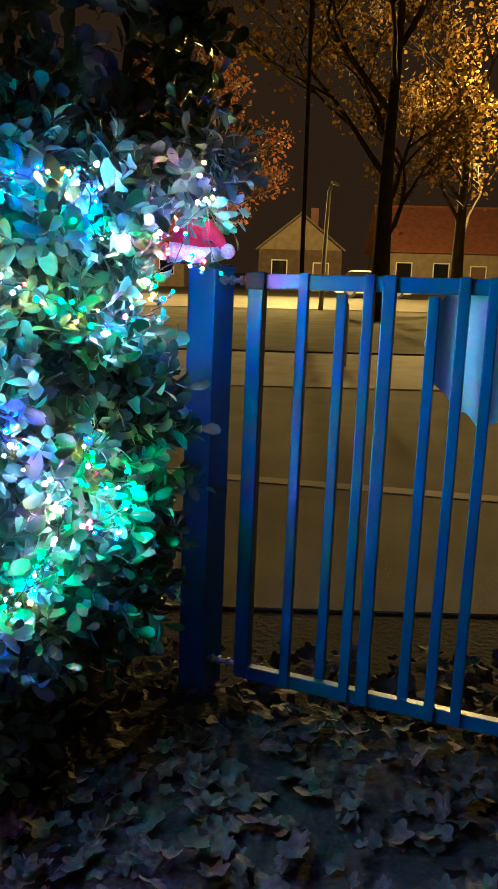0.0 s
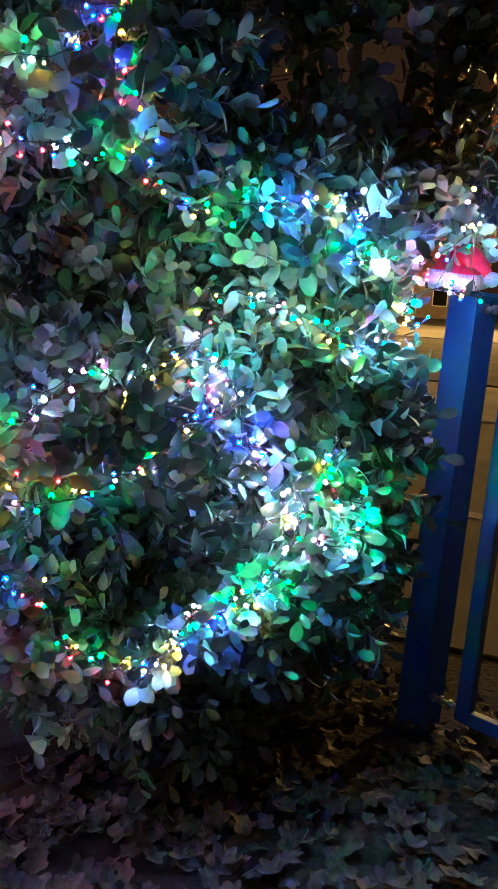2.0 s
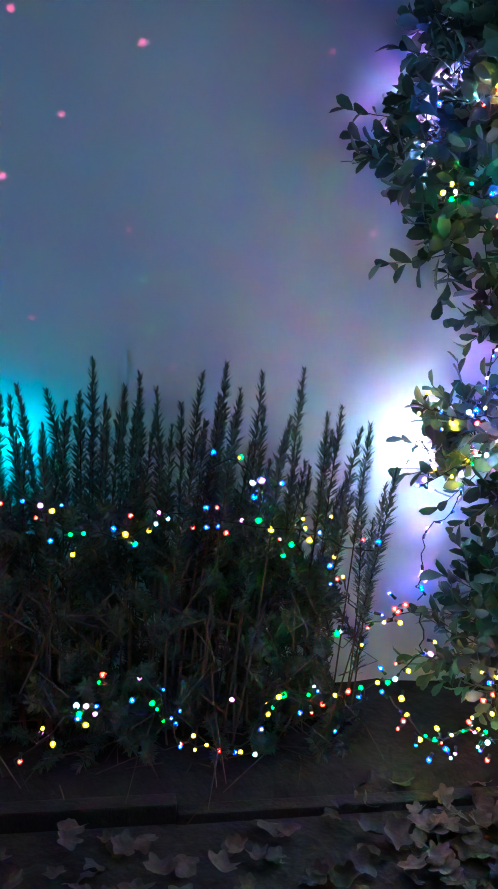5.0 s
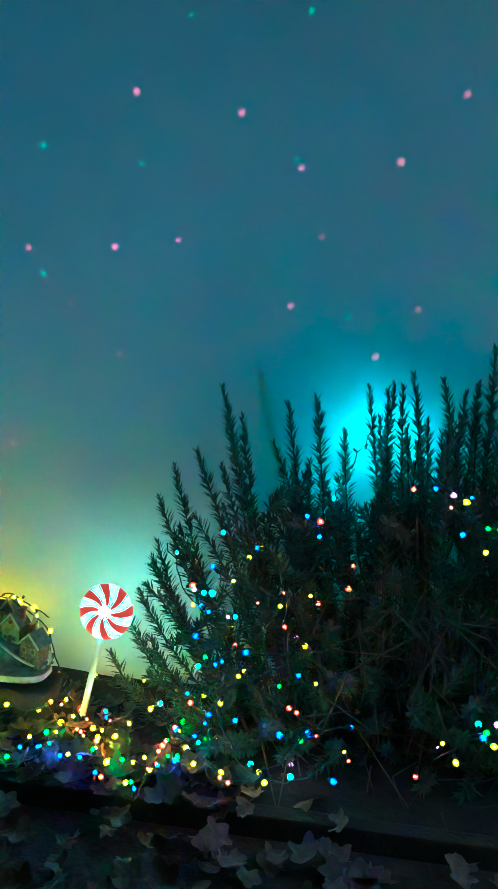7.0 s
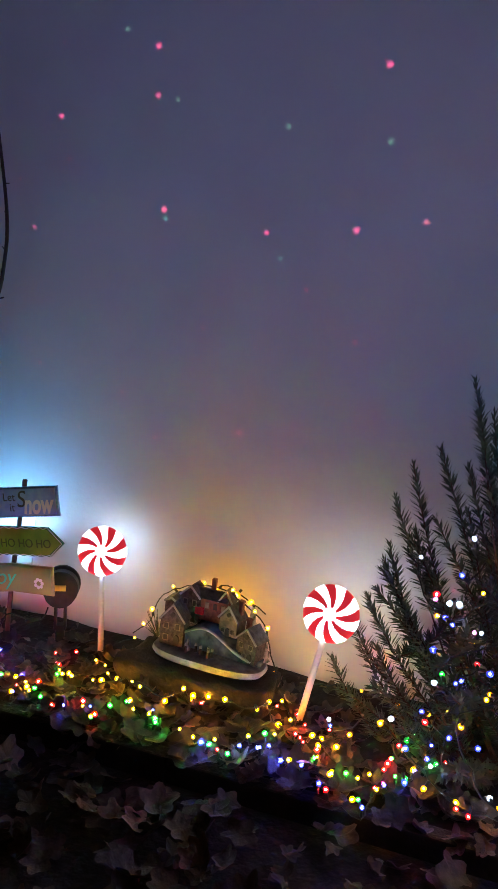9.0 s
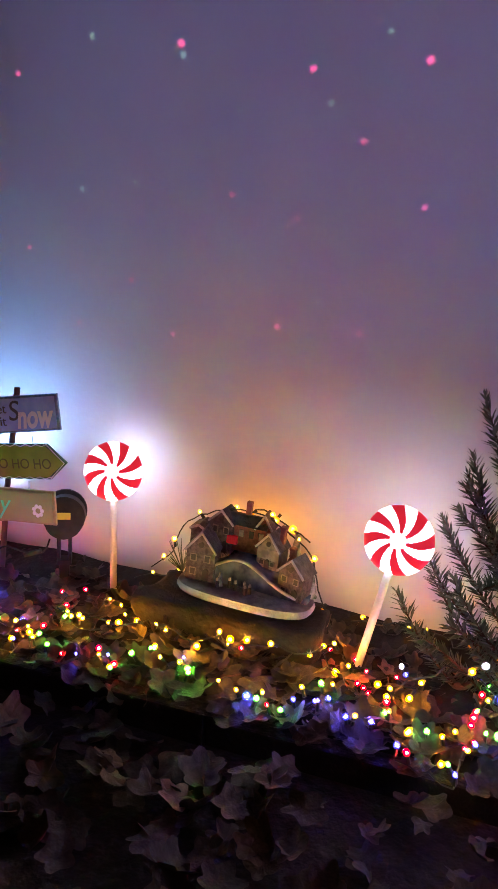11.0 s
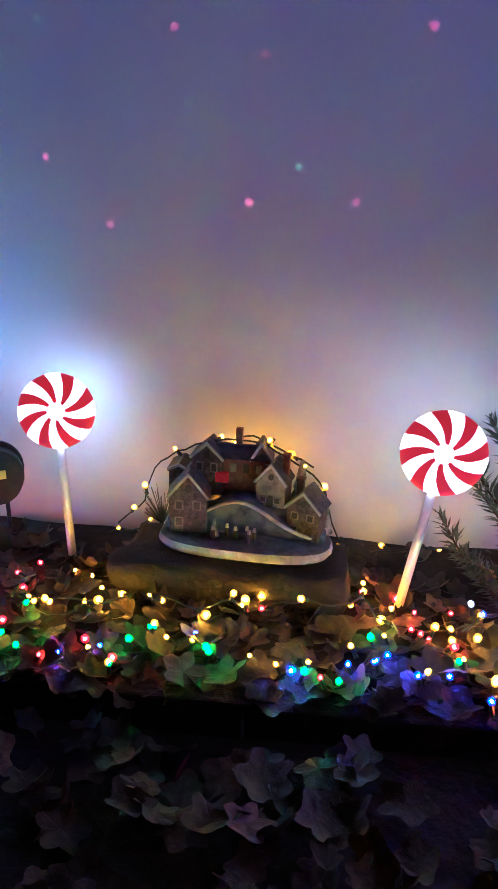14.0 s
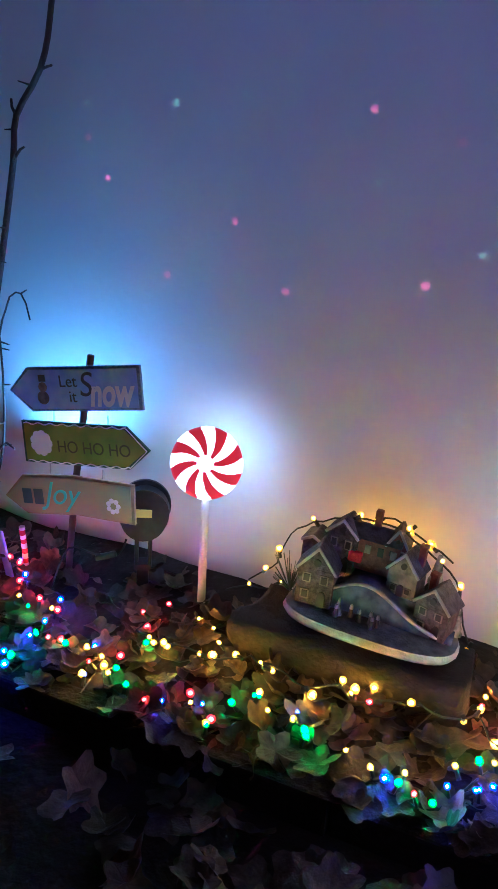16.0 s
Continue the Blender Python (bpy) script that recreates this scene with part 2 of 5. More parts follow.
def cyl(bm, r1, r2, h, m=None, seg=16):
    r = bmesh.ops.create_cone(bm, cap_ends=True, segments=seg, radius1=r1, radius2=r2, depth=h)
    if m is not None:
        bmesh.ops.transform(bm, matrix=m, verts=r["verts"])
    return r["verts"]


def tube(bm, points, radii, seg=6):
    """A tube along points, tapering by the radii, closed at both ends."""
    pts = [Vector(p) for p in points]
    if isinstance(radii, (int, float)):
        radii = [radii] * len(pts)
    rings, side = [], None
    for i, p in enumerate(pts):
        d = (pts[min(i + 1, len(pts) - 1)] - pts[max(i - 1, 0)])
        d = d.normalized() if d.length > 1e-9 else Vector((0, 0, 1))
        if side is None:
            side = d.orthogonal().normalized()
        side = (side - d * side.dot(d))
        side = side.normalized() if side.length > 1e-6 else d.orthogonal().normalized()
        up = d.cross(side)
        rings.append([bm.verts.new(p + (side * math.cos(a) + up * math.sin(a)) * radii[i]) for a in [2 * math.pi * k / seg for k in range(seg)]])
    for a, b in zip(rings, rings[1:]):
        for k in range(seg):
            bm.faces.new((a[k], a[(k + 1) % seg], b[(k + 1) % seg], b[k]))
    bm.faces.new(rings[0][::-1])
    bm.faces.new(rings[-1])


def spline(points, step):
    """Points along a smooth curve through the given ones, about a step apart."""
    pts = [Vector(p) for p in points]
    ext = [2 * pts[0] - pts[1], *pts, 2 * pts[-1] - pts[-2]]
    out = []
    for i in range(1, len(ext) - 2):
        a, b, c, d = ext[i - 1:i + 3]
        n = max(1, round((c - b).length / step))
        for k in range(n):
            t = k / n
            out.append(0.5 * ((2 * b) + (c - a) * t + (2 * a - 5 * b + 4 * c - d) * t * t + (3 * b - a - 3 * c + d) * t ** 3))
    out.append(pts[-1])
    return out


def slab(bm, outline, thick, m=None):
    """A flat plate with the given outline in x and z, of that thickness in y."""
    f = [bm.verts.new((x, -thick / 2, z)) for x, z in outline]
    b = [bm.verts.new((x, thick / 2, z)) for x, z in outline]
    bm.faces.new(f)
    bm.faces.new(b[::-1])
    for i in range(len(f)):
        j = (i + 1) % len(f)
        bm.faces.new((f[j], f[i], b[i], b[j]))
    if m is not None:
        bmesh.ops.transform(bm, matrix=m, verts=f + b)
    return f + b


def scatter(name, verts, faces, turns, places, sizes, mat, parent=None, label="", kind=""):
    """One mesh of many copies of a small shape: turns (n,3,3), places (n,3), sizes (n,3)."""
    tv, tf = np.array(verts, float), np.array(faces, int)
    n, k = len(places), len(tv)
    v = np.einsum("nij,nkj->nki", turns, tv[None] * np.asarray(sizes)[:, None, :]) + np.asarray(places)[:, None, :]
    f = (tf[None] + (np.arange(n) * k)[:, None, None]).reshape(-1, tf.shape[1])
    me = bpy.data.meshes.new(name)
    me.vertices.add(n * k)
    me.vertices.foreach_set("co", v.reshape(-1))
    me.loops.add(f.size)
    me.loops.foreach_set("vertex_index", f.reshape(-1))
    me.polygons.add(len(f))
    me.polygons.foreach_set("loop_start", np.arange(len(f)) * f.shape[1])
    me.polygons.foreach_set("loop_total", np.full(len(f), f.shape[1]))
    me.update(calc_edges=True)
    me.materials.append(mat)
    ob = new(name, me)
    if parent:
        ob.parent = parent
    return tagged(ob, label, kind=kind)


def frames(along, up):
    """Turns whose y runs along and whose z lies near up, for rows of vectors."""
    y = along / np.linalg.norm(along, axis=1, keepdims=True)
    x = np.cross(y, up)
    x /= np.linalg.norm(x, axis=1, keepdims=True) + 1e-9
    return np.stack([x, y, np.cross(x, y)], -1)


rng = np.random.default_rng(7)

# the wall's own axes: along it, and out of it towards the yard
WALL, ALONG, OUT = Vector((-2.27, 0, 0)), Vector((0.363, 0.932, 0)), Vector((0.932, -0.363, 0))
WALL_TURN = math.degrees(math.atan2(0.932, 0.363))


def by_wall(u, off, z):
    return WALL + ALONG * u + OUT * off + Vector((0, 0, z))


def at_wall(u, off, z, rx=0, ry=0, rz=0):
    """A pose at the wall: x along it, y into it."""
    return Matrix.Translation(by_wall(u, off, z)) @ pose(0, 0, 0, 0, 0, WALL_TURN) @ pose(0, 0, 0, rx, ry, rz)


# ---- structure ----
bm = bmesh.new()
box(bm, (7.6, 0.22, 3.4), at_wall(-1.35, -0.11, 1.6))
wall = part("wall_house", bm, M["render"])
tagged(wall, "pale rendered house wall washed with coloured light", "wall", kind="structure")

bm = bmesh.new()
bmesh.ops.create_grid(bm, x_segments=2, y_segments=2, size=400)
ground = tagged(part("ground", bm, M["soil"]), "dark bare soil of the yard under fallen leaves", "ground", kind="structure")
bm = bmesh.new()
box(bm, (9.0, 6.2, 0.02), pose(1.2, 6.2, 0.0))
tagged(part("driveway", bm, M["asphalt"]), "worn asphalt drive beyond the gate", "driveway", kind="structure")
bm = bmesh.new()
box(bm, (60, 3.9, 0.10), pose(0, 11.2, -0.025), 0.02)
tagged(part("pavement", bm, M["concrete"]), "pale concrete pavement lit by street lamps", "pavement", kind="structure")
bm = bmesh.new()
box(bm, (90, 14.0, 0.08), pose(0, 20.3, 0.0))
tagged(part("verge", bm, M["grass"]), "dim grass verge with bare patches", "grass", kind="structure")
bm = bmesh.new()
box(bm, (160, 14.0, 0.04), pose(0, 36.0, 0.0))
tagged(part("road", bm, M["road"]), "road under orange street light", "road", kind="structure")
bm = bmesh.new()
box(bm, (6.0, 0.14, 0.13), pose(0.6, 4.95, -0.049, 0, 0, -12), 0.004)
tagged(part("kerb", bm, M["concrete"]), "low concrete kerb across the drive", "kerb", kind="structure")

# the planting bed along the wall
bm = bmesh.new()
N_U, N_V = 60, 10
grid = []
for i in range(N_U + 1):
    row = []
    for k in range(N_V + 1):
        u, off = -1.9 + 4.4 * i / N_U, 0.46 * k / N_V
        p = by_wall(u, off, 0)
        z = 0.055 + 0.035 * (1 - k / N_V) + 0.018 * noise.noise(p * 7)
        row.append(bm.verts.new((p.x, p.y, z if k < N_V else 0.02)))
    grid.append(row)
for i in range(N_U):
    for k in range(N_V):
        bm.faces.new((grid[i][k], grid[i][k + 1], grid[i + 1][k + 1], grid[i + 1][k]))
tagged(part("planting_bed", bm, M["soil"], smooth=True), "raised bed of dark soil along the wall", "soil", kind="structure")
for k in range(3):
    bm = bmesh.new()
    box(bm, (1.437, 0.045, 0.10), at_wall(-1.15 + 1.44 * k, 0.475, (0.014, 0.006, -0.025)[k], 0, 0.3 * (k - 1), 0.5 * (k - 1)), 0.006)
    tagged(part("bed_edging", bm, M["sleeper"]), "dark weathered timber edging of the bed", "edging", "bed edging", "structure")

# ---- lights on strings ----
bulb_meshes = {}


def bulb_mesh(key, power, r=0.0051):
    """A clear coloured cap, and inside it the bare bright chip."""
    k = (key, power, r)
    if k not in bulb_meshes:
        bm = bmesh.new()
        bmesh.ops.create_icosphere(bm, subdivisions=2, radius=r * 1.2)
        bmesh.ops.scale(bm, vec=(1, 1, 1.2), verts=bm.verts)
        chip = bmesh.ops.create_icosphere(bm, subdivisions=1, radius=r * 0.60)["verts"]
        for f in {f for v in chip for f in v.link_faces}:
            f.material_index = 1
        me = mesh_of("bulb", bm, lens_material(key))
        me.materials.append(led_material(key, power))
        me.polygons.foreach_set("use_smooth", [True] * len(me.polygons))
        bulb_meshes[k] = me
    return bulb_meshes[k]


sock = bmesh.new()
cyl(sock, 0.0042, 0.0032, 0.018, None, 6)
SOCKET = mesh_of("socket", sock, M["wire"])


def light_string(label, points, gap, colours, power, jitter=0.02, wobble=0.012, seed=1, r=0.0051, floor=None):
    """A string of small bulbs along a smooth line; colours are picked in turn by chance."""
    rnd = random.Random(seed)
    root = empty("string_lights", label, "string lights", points[0], group="strings of fairy lights")
    inv = root.matrix_world.inverted()
    line = spline(points, 0.02)
    line = [p + Vector((rnd.gauss(0, 1), rnd.gauss(0, 1), rnd.gauss(0, 0.6))) * wobble * 0.4 for p in line]
    STRUNG.extend(line)
    bm = bmesh.new()
    tube(bm, [inv @ p for p in line], 0.0019, 4)
    part("wire", bm, M["wire"], root)
    run, nxt = 0.0, gap * 0.3
    for a, b in zip(line, line[1:]):
        run += (b - a).length
        if run >= nxt:
            nxt += gap * rnd.uniform(0.55, 1.45)
            p = b + Vector([rnd.gauss(0, 1) for _ in range(3)]) * jitter
            if floor is not None:
                p.z = max(p.z, floor)
            d = (p - b)
            d = d.normalized() if d.length > 1e-4 else Vector((0, 0, 1))
            turn = d.to_track_quat("Z", "Y").to_matrix().to_4x4()
            ob = new("bulb", bulb_mesh(rnd.choice(colours), power, r))
            ob.parent = root
            ob.matrix_local = Matrix.Translation(inv @ p) @ turn @ Matrix.Scale(rnd.uniform(0.65, 1.2), 4)
            so = new("socket", SOCKET)
            so.parent = root
            so.matrix_local = Matrix.Translation(inv @ (p - d * 0.011)) @ turn
    return root


MIX = ["red", "green", "green", "blue", "blue", "blue", "amber", "amber", "white", "pink", "amber", "red"]
COOL = ["green", "cyan", "white", "white", "blue", "blue", "amber", "pink", "red", "amber", "white", "green"]
WARM = ["amber", "amber", "amber", "red", "amber"]
BUSH_P, COOL_P, ROSE_P, BED_P = 195, 500, 55, 165
STRUNG = []


def outward(points, by=0.10):
    """The line drawn out of the foliage, towards the open yard."""
    yard = Vector((0.06, 0.1, 1.33))
    return [Vector(p) + (yard - Vector(p)).normalized() * by for p in points]


hedge = "green-wired multicolour fairy lights draped over the evergreen bush"
light_string(hedge, outward([(-1.491, 1.424, 1.802), (-1.329, 1.483, 1.802), (-1.134, 1.553, 1.764), (-0.998, 1.603, 1.768), (-0.913, 1.652, 1.79), (-0.899, 1.664, 1.885)]), 0.024, MIX, BUSH_P, 0.015, seed=1)
light_string(hedge, outward([(-0.899, 1.664, 1.885), (-0.822, 1.73, 1.883), (-0.831, 1.722, 1.795), (-0.828, 1.725, 1.742), (-0.791, 1.756, 1.698), (-0.794, 1.754, 1.582)]), 0.024, MIX, BUSH_P, 0.015, seed=2)
light_string(hedge, outward([(-1.489, 1.424, 1.612), (-1.42, 1.45, 1.594), (-1.31, 1.49, 1.559), (-1.177, 1.538, 1.551), (-1.05, 1.584, 1.58), (-0.964, 1.615, 1.601), (-0.853, 1.703, 1.582), (-0.804, 1.746, 1.581), (-0.749, 1.793, 1.512), (-0.686, 1.846, 1.492)]), 0.024, MIX, BUSH_P, 0.015, seed=3)
light_string(hedge, outward([(-1.485, 1.426, 1.041), (-1.368, 1.468, 1.024), (-1.227, 1.52, 1.038), (-1.089, 1.57, 1.004), (-1.008, 1.599, 0.999), (-0.959, 1.617, 1.059), (-0.879, 1.681, 1.138), (-0.826, 1.727, 1.094), (-0.756, 1.787, 1.139), (-0.705, 1.83, 1.176), (-0.678, 1.854, 1.232), (-0.641, 1.885, 1.308)]), 0.024, MIX, BUSH_P, 0.015, seed=4)
light_string(hedge, outward([(-1.438, 1.443, 0.813), (-1.281, 1.5, 0.948), (-1.198, 1.53, 1.013), (-1.085, 1.571, 0.914), (-1.043, 1.586, 0.877), (-0.986, 1.607, 0.814), (-0.895, 1.667, 0.828), (-0.834, 1.72, 0.865), (-0.793, 1.755, 0.895), (-0.733, 1.806, 0.954), (-0.643, 1.884, 1.043), (-0.709, 1.827, 1.08)]), 0.024, MIX, BUSH_P, 0.015, seed=5)
light_string(hedge, outward([(-1.114, 1.561, 0.606), (-1.03, 1.591, 0.605), (-0.961, 1.616, 0.594), (-0.922, 1.644, 0.484), (-0.876, 1.683, 0.431), (-0.818, 1.733, 0.369), (-0.773, 1.772, 0.353), (-0.733, 1.807, 0.431), (-0.638, 1.888, 0.531), (-0.569, 1.947, 0.516), (-0.519, 1.99, 0.609)]), 0.024, MIX, BUSH_P, 0.015, seed=6)
light_string(hedge, outward([(-1.367, 1.469, 0.1), (-1.305, 1.491, 0.105), (-1.223, 1.521, 0.181), (-1.163, 1.543, 0.177), (-1.143, 1.55, 0.222), (-1.177, 1.538, 0.35), (-1.092, 1.569, 0.413), (-1.123, 1.557, 0.484)]), 0.024, MIX, BUSH_P, 0.015, seed=7)
light_string(hedge, outward([(-0.647, 1.88, 1.514), (-0.532, 1.979, 1.528), (-0.477, 2.026, 1.56), (-0.4, 2.093, 1.55), (-0.384, 2.106, 1.417), (-0.277, 2.198, 1.433), (-0.236, 2.233, 1.414), (-0.132, 2.322, 1.517), (-0.117, 2.335, 1.606)], 0.125), 0.023, COOL, COOL_P, 0.016, seed=8)
light_string(hedge, outward([(-0.615, 1.908, 1.313), (-0.527, 1.983, 1.287), (-0.432, 2.064, 1.242), (-0.382, 2.108, 1.193), (-0.293, 2.184, 1.216), (-0.241, 2.229, 1.254), (-0.271, 2.203, 1.311), (-0.192, 2.271, 1.359), (-0.105, 2.345, 1.337)], 0.125), 0.023, COOL, COOL_P, 0.016, seed=9)
light_string(hedge, outward([(-0.681, 1.851, 1.178), (-0.612, 1.91, 1.104), (-0.612, 1.91, 1.043), (-0.566, 1.95, 0.928), (-0.53, 1.981, 0.867), (-0.469, 2.033, 0.815), (-0.455, 2.045, 0.753), (-0.484, 2.021, 0.665), (-0.513, 1.995, 0.615), (-0.482, 2.022, 0.586), (-0.578, 1.94, 0.543), (-0.606, 1.915, 0.518), (-0.707, 1.828, 0.428), (-0.759, 1.784, 0.359)], 0.125), 0.023, COOL, COOL_P, 0.016, seed=10)
light_string(hedge, outward([(-0.373, 2.115, 0.965), (-0.422, 2.074, 0.901), (-0.381, 2.109, 0.813), (-0.313, 2.167, 0.766), (-0.324, 2.157, 0.719), (-0.415, 2.08, 0.677), (-0.342, 2.142, 0.657)], 0.125), 0.023, COOL, COOL_P, 0.016, seed=11)
rose = "green-wired multicolour fairy lights wound through the rosemary"
light_string(rose, outward([(-1.631, 0.4, 0.848), (-1.595, 0.493, 0.756), (-1.563, 0.576, 0.748), (-1.539, 0.636, 0.73), (-1.507, 0.719, 0.793), (-1.478, 0.794, 0.78), (-1.428, 0.922, 0.761), (-1.403, 0.987, 0.754), (-1.373, 1.063, 0.745), (-1.344, 1.136, 0.712), (-1.32, 1.198, 0.705)], 0.05), 0.026, MIX, ROSE_P, 0.028, seed=30)
light_string(rose, outward([(-1.562, 0.384, 0.297), (-1.544, 0.431, 0.258), (-1.519, 0.495, 0.318), (-1.496, 0.555, 0.352), (-1.461, 0.644, 0.415), (-1.441, 0.695, 0.354), (-1.435, 0.71, 0.294), (-1.42, 0.75, 0.244), (-1.369, 0.881, 0.22), (-1.36, 0.904, 0.263), (-1.349, 0.932, 0.333), (-1.329, 0.982, 0.366), (-1.31, 1.031, 0.342), (-1.289, 1.086, 0.363), (-1.27, 1.133, 0.322), (-1.249, 1.189, 0.382), (-1.228, 1.242, 0.404), (-1.207, 1.296, 0.479), (-1.221, 1.261, 0.573), (-1.263, 1.153, 0.542), (-1.29, 1.083, 0.659)], 0.05), 0.026, MIX, ROSE_P, 0.028, seed=31)
light_string(rose, outward([(-1.517, 0.831, 0.892), (-1.495, 0.887, 0.911), (-1.468, 0.957, 0.831), (-1.476, 0.936, 0.758)], 0.05), 0.026, MIX, ROSE_P, 0.028, seed=32)
light_string(rose, outward([(-1.246, 1.25, 0.33), (-1.211, 1.341, 0.221), (-1.185, 1.409, 0.202), (-1.166, 1.456, 0.232), (-1.138, 1.53, 0.187)], 0.05), 0.026, MIX, ROSE_P, 0.028, seed=33)
light_string(rose, outward([(-1.89, 0.066, 0.595), (-1.904, 0.029, 0.535), (-1.891, 0.064, 0.48), (-1.855, 0.156, 0.457), (-1.909, 0.018, 0.373), (-1.889, 0.069, 0.356), (-1.909, 0.018, 0.302), (-1.901, 0.039, 0.272), (-1.916, -0.001, 0.226), (-1.905, 0.028, 0.182), (-1.905, 0.027, 0.116)], 0.05), 0.042, MIX, ROSE_P, 0.028, seed=34)
light_string(rose, outward([(-1.774, 0.172, 0.72), (-1.747, 0.24, 0.682), (-1.757, 0.214, 0.622), (-1.741, 0.256, 0.586), (-1.73, 0.285, 0.56)], 0.05), 0.042, MIX, ROSE_P, 0.028, seed=35)
light_string(rose, outward([(-1.759, 0.154, 0.337), (-1.74, 0.203, 0.342), (-1.746, 0.188, 0.272), (-1.729, 0.232, 0.217), (-1.708, 0.284, 0.247), (-1.698, 0.311, 0.245)], 0.05), 0.042, MIX, ROSE_P, 0.028, seed=36)
bed = "multicolour fairy lights lying among dead leaves on the bed"
BED_MIX = ["blue", "green", "red", "amber", "blue", "amber", "green", "blue", "red"]
light_string(bed, [(-2.222, -0.985, 0.075), (-2.144, -0.935, 0.075), (-2.115, -0.875, 0.075), (-2.134, -0.789, 0.075), (-2.070, -0.780, 0.075), (-2.124, -0.722, 0.075), (-2.154, -0.694, 0.075), (-2.075, -0.638, 0.075), (-2.052, -0.604, 0.075), (-2.027, -0.566, 0.075), (-1.992, -0.508, 0.075), (-1.958, -0.457, 0.075), (-1.979, -0.391, 0.075), (-2.037, -0.332, 0.075), (-2.001, -0.248, 0.075), (-1.972, -0.226, 0.075), (-1.870, -0.227, 0.075)], 0.030, BED_MIX, BED_P, 0.012, seed=51, floor=0.098)
light_string("amber and red fairy lights lying among dead leaves", [(-2.448, -0.898, 0.075), (-2.363, -0.812, 0.075), (-2.29, -0.759, 0.075), (-2.263, -0.848, 0.075), (-2.295, -0.908, 0.075)], 0.06, WARM, BED_P, 0.014, seed=52, floor=0.098)
light_string("amber and red fairy lights lying among dead leaves", [(-2.226, -0.609, 0.075), (-2.24, -0.542, 0.075), (-2.169, -0.522, 0.075), (-2.215, -0.434, 0.075), (-2.188, -0.359, 0.075), (-2.202, -0.292, 0.075), (-2.102, -0.267, 0.075), (-2.056, -0.147, 0.075)], 0.05, WARM, BED_P, 0.014, seed=53, floor=0.098)
light_string("amber and red fairy lights lying in front of the wood block", [by_wall(-0.826, 0.31, 0.150), by_wall(-0.886, 0.31, 0.100), by_wall(-0.772, 0.31, 0.100), by_wall(-0.685, 0.31, 0.109), by_wall(-0.621, 0.31, 0.127), by_wall(-0.539, 0.31, 0.102), by_wall(-0.478, 0.31, 0.126), by_wall(-0.448, 0.31, 0.100), by_wall(-0.370, 0.31, 0.138), by_wall(-0.302, 0.31, 0.131), by_wall(-0.256, 0.31, 0.150), by_wall(-0.222, 0.31, 0.100), by_wall(-0.119, 0.31, 0.100), by_wall(-0.068, 0.31, 0.112)], 0.055, WARM, BED_P, 0.010, seed=74, r=0.0056, floor=0.10)
light_string("amber fairy lights looped over the model village", [(-2.447, -0.73, 0.152), (-2.427, -0.678, 0.207), (-2.418, -0.655, 0.273), (-2.401, -0.612, 0.309), (-2.373, -0.539, 0.337), (-2.345, -0.469, 0.336), (-2.325, -0.418, 0.31), (-2.301, -0.356, 0.261), (-2.292, -0.333, 0.178), (-2.281, -0.303, 0.099)], 0.080, ["amber"], 90, 0.008, 0.004, seed=54)
light_string(bed, [(-2.59, -1.37, 0.11), (-2.49, -1.21, 0.11), (-2.374, -1.161, 0.075), (-2.371, -1.108, 0.075), (-2.185, -1.129, 0.075), (-2.233, -1.165, 0.075), (-2.249, -1.059, 0.075), (-2.224, -0.979, 0.075), (-2.266, -0.940, 0.075), (-2.219, -0.957, 0.075), (-2.145, -1.002, 0.075)], 0.036, BED_MIX, BED_P, 0.012, seed=77, floor=0.098)
light_string(bed, [(-1.981, -0.380, 0.075), (-1.922, -0.311, 0.075), (-1.913, -0.243, 0.075), (-1.869, -0.151, 0.075), (-1.942, -0.074, 0.075), (-2.090, 0.006, 0.075), (-1.946, 0.032, 0.075), (-1.848, -0.113, 0.075), (-1.772, -0.160, 0.075), (-1.827, -0.247, 0.075)], 0.032, BED_MIX, BED_P, 0.012, seed=56, floor=0.098)
# bunch added as the source of a white glow on the wall
light_string("bright white fairy lights added by the wall behind the bush for its glow", [by_wall(1.66, 0.11, 0.84), by_wall(1.70, 0.12, 0.92), by_wall(1.73, 0.12, 0.86), by_wall(1.74, 0.12, 0.78)], 0.03, ["white", "pink", "white", "pink"], 640, 0.010, seed=57)
light_string("amber fairy lights tucked between the model village and the wall", [by_wall(-0.60, 0.05, 0.22), by_wall(-0.50, 0.045, 0.325), by_wall(-0.48, 0.045, 0.33), by_wall(-0.385, 0.05, 0.285), by_wall(-0.36, 0.05, 0.27)], 0.055, ["amber"], 26, 0.004, 0.004, seed=68, r=0.0085)
light_string("amber fairy lights tucked along the foot of the wall", [by_wall(-0.24, 0.07, 0.10), by_wall(-0.10, 0.06, 0.12), by_wall(0.04, 0.08, 0.10), by_wall(0.16, 0.10, 0.14)], 0.07, ["amber"], 30, 0.01, seed=61)
light_string("amber fairy lights tucked along the foot of the wall", [by_wall(-0.80, 0.08, 0.10), by_wall(-0.72, 0.05, 0.12), by_wall(-0.64, 0.06, 0.13)], 0.06, ["amber"], 30, 0.008, seed=62)
# two strings added behind the bush to brighten the wall there
light_string("pink and blue fairy lights added behind the bush to light the wall", [by_wall(1.64, 0.07, 1.66), by_wall(1.62, 0.07, 1.76), by_wall(1.66, 0.07, 1.86), by_wall(1.72, 0.07, 1.94)], 0.03, ["pink", "white", "pink", "blue"], 480, 0.012, seed=63)
